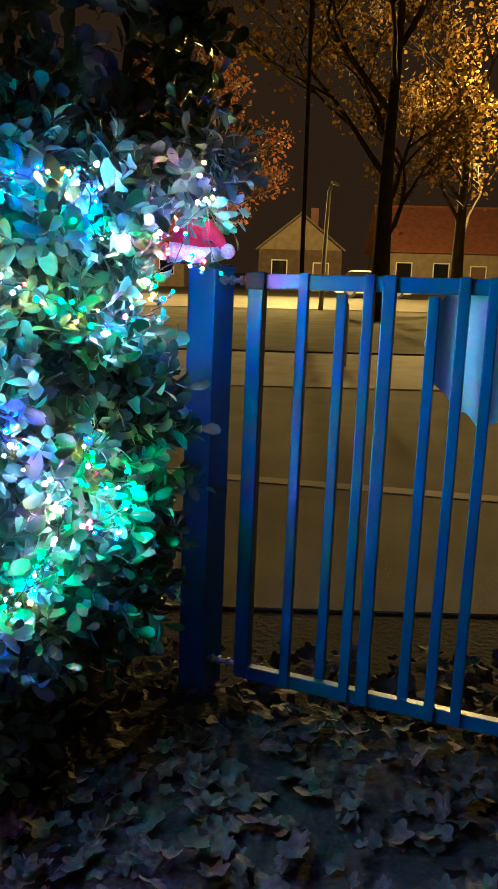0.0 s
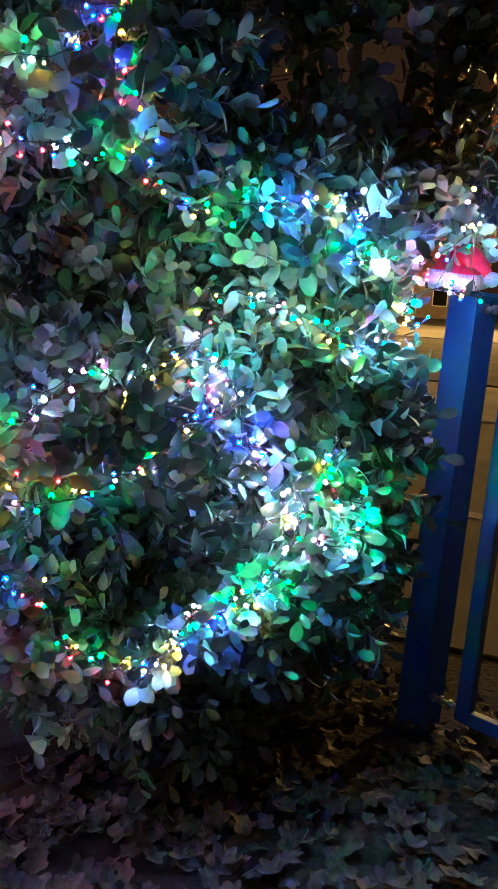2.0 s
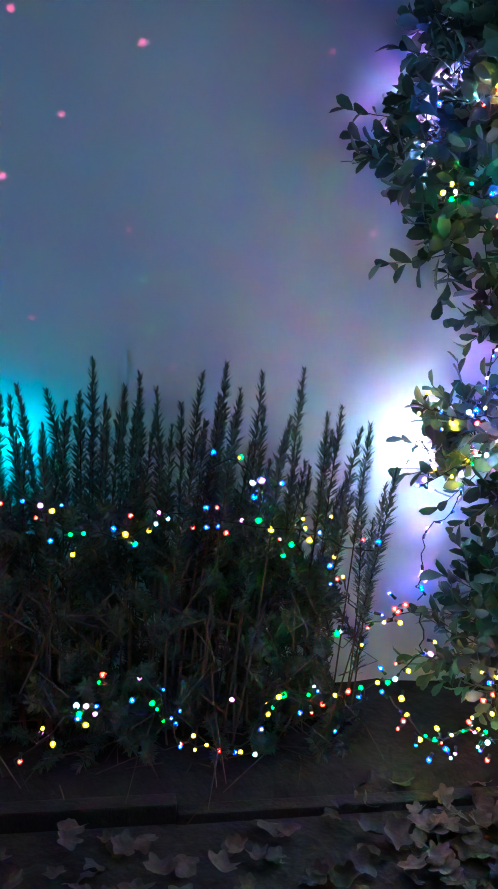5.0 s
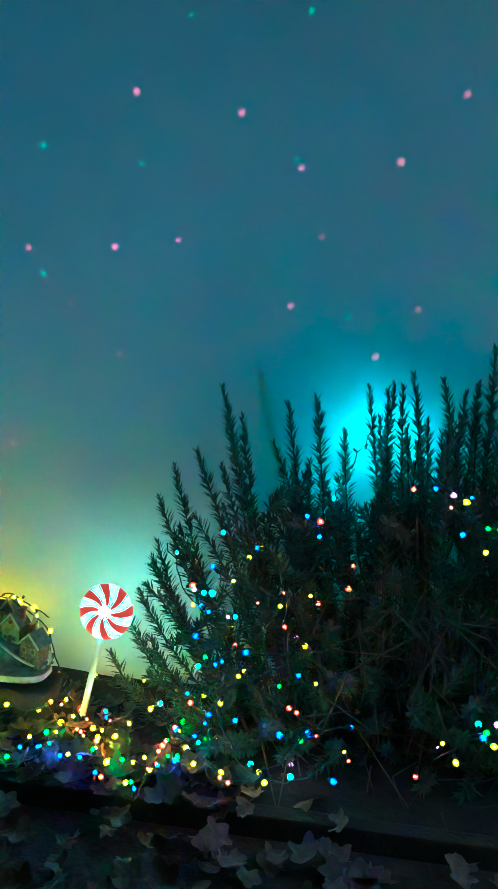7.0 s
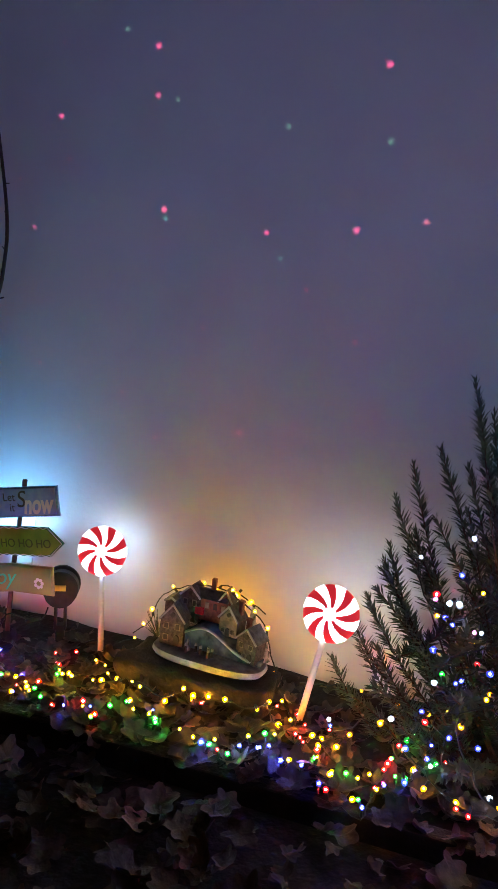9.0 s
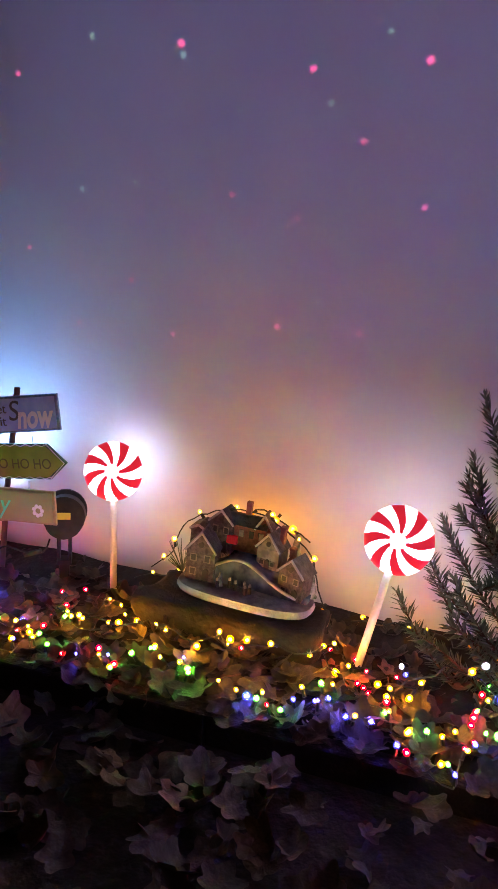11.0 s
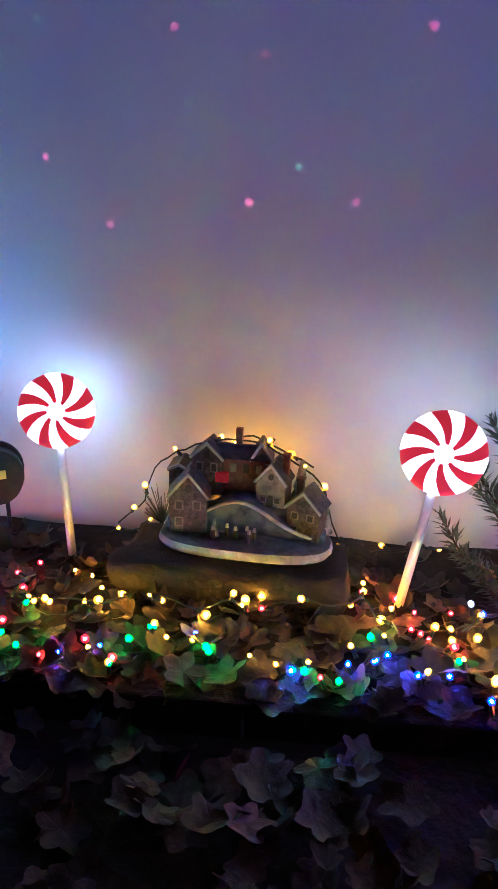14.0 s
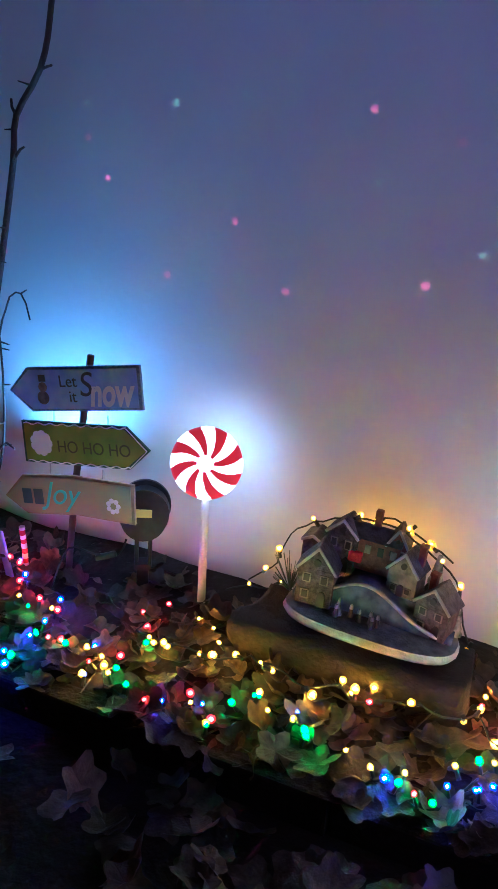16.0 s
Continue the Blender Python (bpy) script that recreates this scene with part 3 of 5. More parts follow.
light_string("white and blue fairy lights added behind the bush to light the wall", [by_wall(1.78, 0.06, 0.40), by_wall(1.78, 0.05, 0.62), by_wall(1.86, 0.06, 0.72), by_wall(1.92, 0.07, 1.2)], 0.05, ["pink", "blue", "pink", "blue"], 60, 0.012, seed=64)
light_string(rose, [by_wall(0.05, 0.36, 0.62), by_wall(0.16, 0.42, 0.5), by_wall(0.3, 0.45, 0.66), by_wall(0.35, 0.46, 0.42), by_wall(0.2, 0.45, 0.3), by_wall(0.3, 0.48, 0.15), by_wall(0.45, 0.48, 0.3)], 0.055, MIX, ROSE_P, 0.03, seed=65)
light_string(rose, [by_wall(-0.10, 0.34, 0.12), by_wall(0.02, 0.40, 0.22), by_wall(0.12, 0.38, 0.14), by_wall(0.22, 0.44, 0.10), by_wall(0.40, 0.47, 0.14), by_wall(0.5, 0.49, 0.24)], 0.055, MIX, ROSE_P, 0.03, seed=66)
# string added behind the rosemary for a cyan glow on the wall
light_string("cyan and green fairy lights added behind the rosemary to light the wall", [by_wall(0.40, 0.08, 0.62), by_wall(0.47, 0.08, 0.80), by_wall(0.55, 0.08, 0.92), by_wall(0.62, 0.08, 0.80)], 0.05, ["cyan", "green", "cyan", "cyan"], 190, 0.01, seed=67)

# ---- the evergreen bush ----
LEAF_V = [(0, 0, 0), (0.17, 0.24, 0.05), (0.31, 0.55, 0.07), (0.24, 0.86, 0.03), (0, 1, -0.06), (-0.24, 0.86, 0.03), (-0.31, 0.55, 0.07), (-0.17, 0.24, 0.05), (0, 0.28, 0), (0, 0.6, 0)]
LEAF_F = [(0, 1, 8), (1, 2, 9), (1, 9, 8), (2, 3, 9), (3, 4, 9), (0, 8, 7), (8, 9, 6), (8, 6, 7), (9, 5, 6), (9, 4, 5)]



def sprigs(lobes, per_area, size, lean=(0, 0, 0.35), shell=(0.72, 1.02), leaves=(8, 13), front=None):
    """Places, turns and sizes of leaves on short shoots over the skin of the lobes, and the shoots' lines."""
    P, A, U, S, stems = [], [], [], [], []
    for cx, cy, cz, rx, rz, ry in lobes:
        n = int(per_area * 4 * math.pi * ((rx * rz) ** 0.8 + (rx * ry) ** 0.8 + (rz * ry) ** 0.8) / 3)
        for _ in range(n):
            d = rng.normal(size=3)
            d /= np.linalg.norm(d)
            if front is not None and d @ front < -0.35:
                d = -d
            base = np.array((cx, cy, cz)) + d * (rx, ry, rz) * rng.uniform(*shell) * 0.86
            axis = d * 0.8 + np.array(lean) + rng.normal(size=3) * 0.38
            axis /= np.linalg.norm(axis)
            length = rng.uniform(0.09, 0.19)
            bend = rng.normal(size=3) * 0.02
            k = rng.integers(*leaves)
            ph = rng.uniform(0, 6.28)
            a1 = np.cross(axis, (0.3, 0.2, 0.9))
            a1 /= np.linalg.norm(a1)
            a2 = np.cross(axis, a1)
            for i in range(k):
                f = (i + 0.6) / k
                w = ph + i * 2.4
                rad = a1 * math.cos(w) + a2 * math.sin(w)
                P.append(base + axis * length * f + bend * f * f)
                A.append(axis * (0.35 + 0.7 * f) + rad * (1.0 - 0.35 * f) + rng.normal(size=3) * 0.15)
                U.append(axis + rng.normal(size=3) * 0.25)
                s = size * rng.uniform(0.7, 1.25) * (1.1 - 0.35 * f)
                S.append((s * rng.uniform(0.75, 1.0), s, s))
            stems.append((base - d * 0.05, base, base + axis * length * 0.6 + bend * 0.4, base + axis * length + bend))
    return np.array(P), frames(np.array(A), np.array(U)), np.array(S), stems


def stems_mesh(stems, r):
    bm = bmesh.new()
    for s in stems:
        pts = [np.asarray(p, float) for p in s]
        k = len(pts)
        rings = []
        for i, p in enumerate(pts):
            d = pts[min(i + 1, k - 1)] - pts[max(i - 1, 0)]
            a = np.cross(d, (0.31, 0.87, 0.38))
            a /= np.linalg.norm(a) + 1e-9
            b = np.cross(d, a)
            b /= np.linalg.norm(b) + 1e-9
            q = r * (1 - 0.6 * i / k)
            rings.append([bm.verts.new(p + (a * math.cos(w) + b * math.sin(w)) * q) for w in (0, 2.09, 4.19)])
        for x, y in zip(rings, rings[1:]):
            for j in range(3):
                bm.faces.new((x[j], x[(j + 1) % 3], y[(j + 1) % 3], y[j]))
    return bm


# lobes: centre, half width, half height, half depth
LOBES = [
    (-1.37, 1.60, 1.87, 0.38, 0.28, 0.16), (-0.96, 1.77, 1.81, 0.36, 0.32, 0.20), (-1.10, 1.92, 1.42, 0.34, 0.24, 0.16),
    (-1.29, 1.60, 0.925, 0.24, 0.095, 0.13), (-0.91, 1.81, 0.97, 0.36, 0.29, 0.20), (-1.18, 1.68, 0.43, 0.27, 0.20, 0.16),
    (-0.84, 1.91, 0.45, 0.35, 0.28, 0.20), (-1.20, 1.80, 2.22, 0.52, 0.28, 0.20), (-0.56, 2.12, 1.43, 0.31, 0.21, 0.17),
    (-0.46, 2.24, 1.42, 0.13, 0.15, 0.11), (-0.58, 2.09, 1.02, 0.33, 0.30, 0.18), (-0.43, 2.24, 0.88, 0.18, 0.34, 0.15),
    (-0.46, 2.21, 0.52, 0.20, 0.19, 0.15), (-0.76, 1.94, 0.50, 0.30, 0.30, 0.18), (-0.83, 1.95, 0.20, 0.26, 0.18, 0.15),
    (-1.52, 1.52, 1.72, 0.17, 0.17, 0.10), (-1.29, 1.64, 1.36, 0.10, 0.13, 0.09), (-1.43, 1.58, 1.50, 0.07, 0.05, 0.05), (-1.49, 1.54, 1.46, 0.055, 0.055, 0.05),
]
TOWARDS = np.array((0.45, -0.88, 0.1))
bush = empty("evergreen_bush", "large glossy evergreen bush wrapped in coloured fairy lights", "bush", (-0.95, 2.0, 0))
bi = np.array((-0.95, 2.0, 0))
P, R, S, stems = sprigs(LOBES, 105, 0.068, front=TOWARDS)
P2, R2, S2, stems2 = sprigs([(-0.66, 1.93, 1.66, 0.03, 0.16, 0.03), (-0.80, 1.72, 1.98, 0.04, 0.16, 0.03), (-0.155, 2.36, 1.57, 0.035, 0.09, 0.03)], 800, 0.055)
P, R, S, stems = np.concatenate([P, P2]), np.concatenate([R, R2]), np.concatenate([S, S2]), stems + stems2
# no leaf hangs over the strings, which lie on top of the foliage, nor over the hat on the post
yard = np.array((0.06, 0.1, 1.33))
over = [np.array(q) for q in STRUNG if q.y > 1.1] + [np.array((-0.26 + 0.03 * i, 2.44, 1.36 + 0.03 * k)) for i in range(5) for k in range(5)]
middle = P + R[:, :, 1] * S[:, 1:2] * 0.5 - yard
clear = np.zeros(len(P), bool)
for q in over:
    w = q - yard
    reach = np.linalg.norm(w)
    along = middle @ (w / reach)
    aside = np.linalg.norm(middle - along[:, None] * (w / reach), axis=1)
    clear |= (along > reach - 0.32) & (along < reach + 0.008) & (aside < 0.031)
clear &= rng.uniform(size=len(P)) < 0.88
P, R, S = P[~clear], R[~clear], S[~clear]
near = [i for i in range(len(P)) if -1.45 < P[i][0] < -0.3 and 0.5 < P[i][2] < 1.75 and P[i][1] < 1.45 + 0.62 * (P[i][0] + 1.75) * 0.8]
near = near[::max(1, len(near) // 280)][:290]
rest = np.setdiff1d(np.arange(len(P)), near)
scatter("foliage", LEAF_V, LEAF_F, R[rest], P[rest] - bi, S[rest], M["leaf"], bush, kind="stuff")
bm = bmesh.new()
vv = [bm.verts.new(v) for v in LEAF_V]
for f in LEAF_F:
    bm.faces.new([vv[k] for k in f])
LEAF_MESH = mesh_of("leaf", bm, M["leaf_single"])
for i in near:
    ob = new("leaf", LEAF_MESH)
    ob.parent = bush
    ob.matrix_local = Matrix.Translation(P[i] - bi) @ Matrix(R[i].tolist()).to_4x4() @ Matrix.Diagonal((*S[i], 1))
tagged(part("shoot_growth", stems_mesh([[np.asarray(p) - bi for p in s] for s in stems], 0.0022), M["twig"], bush), kind="stuff")
for k, (x, y, z) in enumerate([(-1.30, 1.68, 1.7), (-0.9, 1.85, 1.9), (-0.55, 2.15, 1.35), (-0.45, 2.25, 0.8), (-1.2, 1.72, 0.8), (-0.85, 1.95, 1.2)]):
    bm = bmesh.new()
    a, b = Vector((0.05 * math.cos(k), 0.05 * math.sin(k), 0)), Vector((x, y, z)) - Vector(bi)
    tube(bm, spline([a, a.lerp(b, 0.35) + Vector((0.03, -0.02, 0.1)), a.lerp(b, 0.7) + Vector((-0.03, 0.04, 0.05)), b], 0.08), [0.022 - 0.0010 * i for i in range(len(spline([a, a.lerp(b, 0.35) + Vector((0.03, -0.02, 0.1)), a.lerp(b, 0.7) + Vector((-0.03, 0.04, 0.05)), b], 0.08)))][:99], 6)
    part("stem", bm, M["twig"], bush, smooth=True)

# the taller, unlit shrub behind it
tall = empty("tall_shrub", "tall unlit evergreen shrub behind the gate post", "bush", (-0.6, 2.75, 0))
ti = np.array((-0.6, 2.75, 0))
# the two lowest lobes are added to keep street light off the ground
P, R, S, stems = sprigs([(-0.55, 2.62, 2.02, 0.40, 0.42, 0.25), (-0.85, 2.5, 2.45, 0.5, 0.35, 0.25), (-0.75, 2.65, 1.5, 0.4, 0.4, 0.25), (-0.78, 2.72, 0.85, 0.46, 0.45, 0.22), (-0.72, 2.74, 0.34, 0.46, 0.34, 0.22)], 70, 0.075, front=TOWARDS)
scatter("foliage", LEAF_V, LEAF_F, R, P - ti, S, M["leaf"], tall, kind="stuff")
tagged(part("shoot_growth", stems_mesh([[np.asarray(p) - ti for p in s] for s in stems], 0.0025), M["twig"], tall), kind="stuff")
for k in range(4):
    bm = bmesh.new()
    tube(bm, spline([(0.04 * k - 0.06, 0.02 * k, 0), (0.06 * k - 0.1, 0, 0.8), (0.14 * k - 0.25, -0.1, 1.6), (0.2 * k - 0.35, -0.12, 2.2)], 0.15), 0.018, 6)
    part("stem", bm, M["twig"], tall, smooth=True)

# ---- rosemary ----
NEEDLE_V = [(0, 0, 0), (0.5, 0.45, 0.1), (0, 1, 0), (-0.5, 0.45, 0.1)]
NEEDLE_F = [(0, 1, 2, 3)]


def rosemary(label, at, spikes, needle, tangle, seed):
    """An upright rosemary: spikes are (foot, tip) pairs."""
    rn = np.random.default_rng(seed)
    root = empty("rosemary_bush", label, "bush", at)
    o = np.array(at)
    P, A, U, S, lines = [], [], [], [], []
    for foot, tip in spikes:
        foot, tip = np.array(foot) - o, np.array(tip) - o
        mid = (foot + tip) / 2 + rn.normal(size=3) * 0.035
        mid[2] -= 0.02
        ts = np.linspace(0, 1, 9)[:, None]
        line = (1 - ts) ** 2 * foot + 2 * ts * (1 - ts) * mid + ts ** 2 * tip
        lines.append(line)
        length = np.linalg.norm(np.diff(line, axis=0), axis=1).sum()
        d = tip - mid
        d /= np.linalg.norm(d)
        start = max(0.0, 1 - rn.uniform(0.28, 0.5) / length)
        n = int(length * (1 - start) * 640)
        for i in range(n):
            f = start + (1 - start) * (i + rn.uniform()) / n
            p = (1 - f) ** 2 * foot + 2 * f * (1 - f) * mid + f * f * tip
            w = rn.uniform(0, 6.28)
            a1 = np.cross(d, (0.2, 0.9, 0.3))
            a1 /= np.linalg.norm(a1)
            rad = a1 * math.cos(w) + np.cross(d, a1) * math.sin(w)
            P.append(p)
            A.append(d * (0.75 + 0.8 * max(0, f - 0.85) / 0.15) + rad)
            U.append(d + rad * 0.1)
            s = needle * rn.uniform(0.7, 1.2) * (1 - 0.45 * max(0, f - 0.9) / 0.1)
            S.append((s * 0.22, s, s * 0.3))
    scatter("needles", NEEDLE_V, NEEDLE_F, frames(np.array(A), np.array(U)), np.array(P), np.array(S), M["needle"], root, kind="stuff")
    tagged(part("stem_growth", stems_mesh(lines, 0.0035), M["dry_stem"], root), kind="stuff")
    tagged(part("dry_growth", stems_mesh([[np.array(p) - o for p in t] for t in tangle], 0.0022), M["dry_stem"], root), kind="stuff")
    return root


rn = np.random.default_rng(3)
spikes, tangle = [], []
# the tall shoots: place along the wall and height of the tip
TIPS = [
    (-0.06, 0.43), (-0.02, 0.57), (-0.01, 0.69), (0.02, 0.77), (0.08, 0.82), (0.14, 0.98), (0.155, 0.93), (0.20, 0.76), (0.27, 0.85), (0.30, 0.95), (0.37, 0.97), (0.44, 0.90),
    (0.49, 1.00), (0.55, 1.01), (0.59, 1.04), (0.66, 1.03), (0.77, 1.11), (0.89, 1.08), (1.05, 1.09), (1.11, 1.12), (1.20, 1.10), (1.32, 1.11), (1.425, 1.02), (1.52, 0.97), (1.58, 0.80),
]
for u, z in TIPS:
    lean = np.interp(u, [-0.1, 0.15, 0.4, 0.8, 1.6], [0.30, 0.24, 0.12, 0.02, -0.06])
    for k in range(2):
        # each tall shoot has a lower one at its side
        du, dz = (0, 0) if k == 0 else (rn.normal(0, 0.03) + 0.02, -rn.uniform(0.05, 0.16))
        spikes.append((by_wall(u + lean + rn.normal(0, 0.02), 0.20, 0.05), by_wall(u + du, rn.uniform(0.16, 0.24), z + dz)))
for i in range(46):
    u = 0.52 + 1.0 * (i + rn.uniform()) / 46
    off = abs(rn.normal(0.20, 0.07)) + 0.05
    rise = np.interp(u, [0.4, 0.7, 1.1, 1.35, 1.53], [1.0, 1.08, 1.11, 1.06, 0.92])
    spikes.append((by_wall(0.75 + (u - 0.75) * 0.88, 0.18 + 0.5 * (off - 0.18), 0.05), by_wall(u + rn.normal(0, 0.02), min(off, 0.4), rise * rn.uniform(0.80, 0.97))))
for i in range(300):
    # short side shoots that fill the lower part
    u, off = 0.16 + 1.30 * rn.uniform(0, 1) ** 0.8, rn.uniform(0.18, 0.46)
    top = np.interp(u, [0.1, 0.3, 1.2, 1.5], [0.50, 0.80, 0.82, 0.5])
    z = rn.uniform(0.10, top)
    tip = by_wall(u, off * (1 - 0.25 * z), z)
    spikes.append((by_wall(u + 0.06 + rn.normal(0, 0.07), 0.16, max(0.05, z - rn.uniform(0.10, 0.25))), tip))
for i in range(170):
    # inner growth against the wall
    u = rn.uniform(0.16, 1.42)
    z = rn.uniform(0.10, np.interp(u, [0.1, 0.3, 1.2, 1.5], [0.48, 0.80, 0.82, 0.5]))
    spikes.append((by_wall(u + 0.05 + rn.normal(0, 0.05), 0.14, max(0.05, z - 0.2)), by_wall(u, rn.uniform(0.06, 0.22), z)))
# low arching shoots that reach towards the lollipop
for u, z, up in ((-0.134, 0.26, 0.05), (-0.10, 0.19, 0.04), (-0.085, 0.36, 0.16), (-0.07, 0.30, 0.10), (-0.03, 0.47, 0.2), (-0.02, 0.22, 0.06), (0.02, 0.40, 0.1), (0.04, 0.60, 0.22), (0.06, 0.15, 0.05), (0.09, 0.66, 0.3)):
    spikes.append((by_wall(u + 0.20, 0.22, up), by_wall(u, rn.uniform(0.16, 0.26), z)))
for i in range(160):
    a = by_wall(rn.uniform(0.3, 1.45), rn.uniform(0.25, 0.46), rn.uniform(0.08, 0.6))
    b = a + Vector(rn.normal(size=3).tolist()) * 0.07
    c = b + Vector(rn.normal(size=3).tolist()) * 0.06 + Vector((0, 0, -0.02))
    tangle.append((a, b, c))
rosemary("tall woody rosemary with upright spikes and fairy lights", tuple(by_wall(0.75, 0.16, 0.03)), spikes, 0.034, tangle, 5)

# ---- lollipop lights ----


def lollipop(label, head, foot, face, spin, core):
    root = empty("lollipop_light", label, "garden light", foot, group="candy lollipop stake lights")
    head, foot = Vector(head), Vector(foot)
    turn = Vector(face).normalized().to_track_quat("Z", "Y").to_matrix().to_4x4()
    at = Matrix.Translation(head - foot) @ turn @ pose(0, 0, 0, 0, 0, spin)
    R0, rows, WEDGES = 0.0715, 7, 16
    for w in range(WEDGES):
        bm = bmesh.new()
        sides = []
        for face_side in (1, -1):
            g = []
            for i in range(rows + 1):
                r = R0 * (0.10 + 0.90 * i / rows)
                swirl = 0.44 * (i / rows) ** 1.2
                h = face_side * (0.010 * math.sqrt(max(0, 1 - (i / rows) ** 3)) + 0.003)
                g.append([bm.verts.new((r * math.cos(a), r * math.sin(a), h)) for a in [swirl + 2 * math.pi * (w + q / 3) / WEDGES for q in range(4)]])
            for i in range(rows):
                for q in range(3):
                    f = (g[i][q], g[i + 1][q], g[i + 1][q + 1], g[i][q + 1])
                    bm.faces.new(f if face_side == 1 else f[::-1])
            sides.append(g)
        a, b = sides
        for q in range(3):
            bm.faces.new((a[-1][q], b[-1][q], b[-1][q + 1], a[-1][q + 1]))
        bmesh.ops.transform(bm, matrix=at, verts=bm.verts)
        part("wedge", bm, M["candy_red"] if w % 2 else M["candy_white"], root, "lit red wedge" if w % 2 else "lit white wedge", True)
    bm = bmesh.new()
    bmesh.ops.create_uvsphere(bm, u_segments=16, v_segments=8, radius=0.028)
    bmesh.ops.transform(bm, matrix=at @ Matrix.Diagonal((1, 1, 0.58, 1)), verts=bm.verts)
    part("hub", bm, M[core], root, "glowing white hub", True)
    bm = bmesh.new()
    axis = (head - foot).normalized()
    top = head - foot - axis * 0.064
    tube(bm, [axis * -0.02, top * 0.5, top], [0.0085, 0.0085, 0.008], 12)
    part("stick", bm, M["stick"], root, "white plastic stick", True)
    return root


lollipop("lit red and white peppermint lollipop beside the model village", (-2.457, -0.829, 0.391), (-2.464, -0.825, 0.05), (0.93, -0.12, 0.22), 12, "candy_core_cool")
lollipop("lit red and white peppermint lollipop beside the rosemary, leaning", (-2.118, -0.206, 0.378), (-2.130, -0.268, 0.05), (0.90, -0.40, 0.22), -4, "candy_core")

# ---- model village on its block ----
bm = bmesh.new()
box(bm, (0.43, 0.17, 0.095), None, 0.012)
bmesh.ops.subdivide_edges(bm, edges=[e for e in bm.edges if e.calc_length() > 0.06], cuts=7, use_grid_fill=True)
for v in bm.verts:
    v.co += Vector((noise.noise(v.co * 14), noise.noise(v.co * 14 + Vector((5, 0, 0))), noise.noise(v.co * 14 + Vector((0, 7, 0))))) * 0.018 + Vector((0, noise.noise(v.co * 46), noise.noise(v.co * 40 + Vector((3, 0, 0))))) * 0.006
block = part("wood_block", bm, M["log"], smooth=True)
block.matrix_world = at_wall(-0.500, 0.165, 0.094, 0, 2.2, 0)
tagged(block, "rough dark block of old wood under the model village", "wood block")

VILLAGE = at_wall(-0.480, 0.150, 0.150, 0, 2.6, 0) @ Matrix.Diagonal((1.0, 1.0, 1.06, 1))
village = empty("model_village", "snowy resin model village with brick houses", "ornament")
village.matrix_world = VILLAGE
bm = bmesh.new()
ring = []
for z, g in ((0.0, 0.96), (0.008, 1.0), (0.018, 0.975)):
    ring.append([bm.verts.new((0.165 * g * math.copysign(abs(math.cos(a)) ** 0.7, math.cos(a)), 0.072 * g * math.copysign(abs(math.sin(a)) ** 0.7, math.sin(a)) , z)) for a in [2 * math.pi * k / 36 for k in range(36)]])
for a, b in zip(ring, ring[1:]):
    for k in range(36):
        bm.faces.new((a[k], a[(k + 1) % 36], b[(k + 1) % 36], b[k]))
bm.faces.new(ring[0][::-1])
part("base", bm, M["snow"], village, "white snow base", True)
bm = bmesh.new()
top = [bm.verts.new((0.165 * 0.975 * math.copysign(abs(math.cos(a)) ** 0.7, math.cos(a)), 0.072 * 0.975 * math.copysign(abs(math.sin(a)) ** 0.7, math.sin(a)), 0.0182)) for a in [2 * math.pi * k / 36 for k in range(36)]]
hub = bm.verts.new((0, 0, 0.027))
for k in range(36):
    bm.faces.new((top[k], top[(k + 1) % 36], hub))
part("trodden_path", bm, M["path_resin"], village, "grey trodden snow", True)
# the hill behind, a stepped bank of snow
bm = bmesh.new()
prof = []
for i in range(25):
    x = -0.15 + 0.30 * i / 24
    z = 0.030 + 0.060 * math.exp(-((x + 0.015) / 0.085) ** 2)
    prof.append((x, z))
cols = []
for x, z in prof:
    cols.append([bm.verts.new((x, y, h)) for y, h in ((-0.012, 0.022), (-0.014, z - 0.006), (-0.004, z), (0.066, z + 0.004), (0.066, 0.022))])
for a, b in zip(cols, cols[1:]):
    for k in range(4):
        bm.faces.new((a[k], b[k], b[k + 1], a[k + 1]))
bm.faces.new(cols[0])
bm.faces.new(cols[-1][::-1])
part("snow_bank", bm, M["ice"], village, "blue-grey icy bank", True)
bm = bmesh.new()
line = [(x, -0.016, z - 0.003) for x, z in prof if -0.12 < x < 0.13]
tube(bm, line, 0.0038, 6)
part("snow_rim", bm, M["snow"], village, "white snow rim", True)


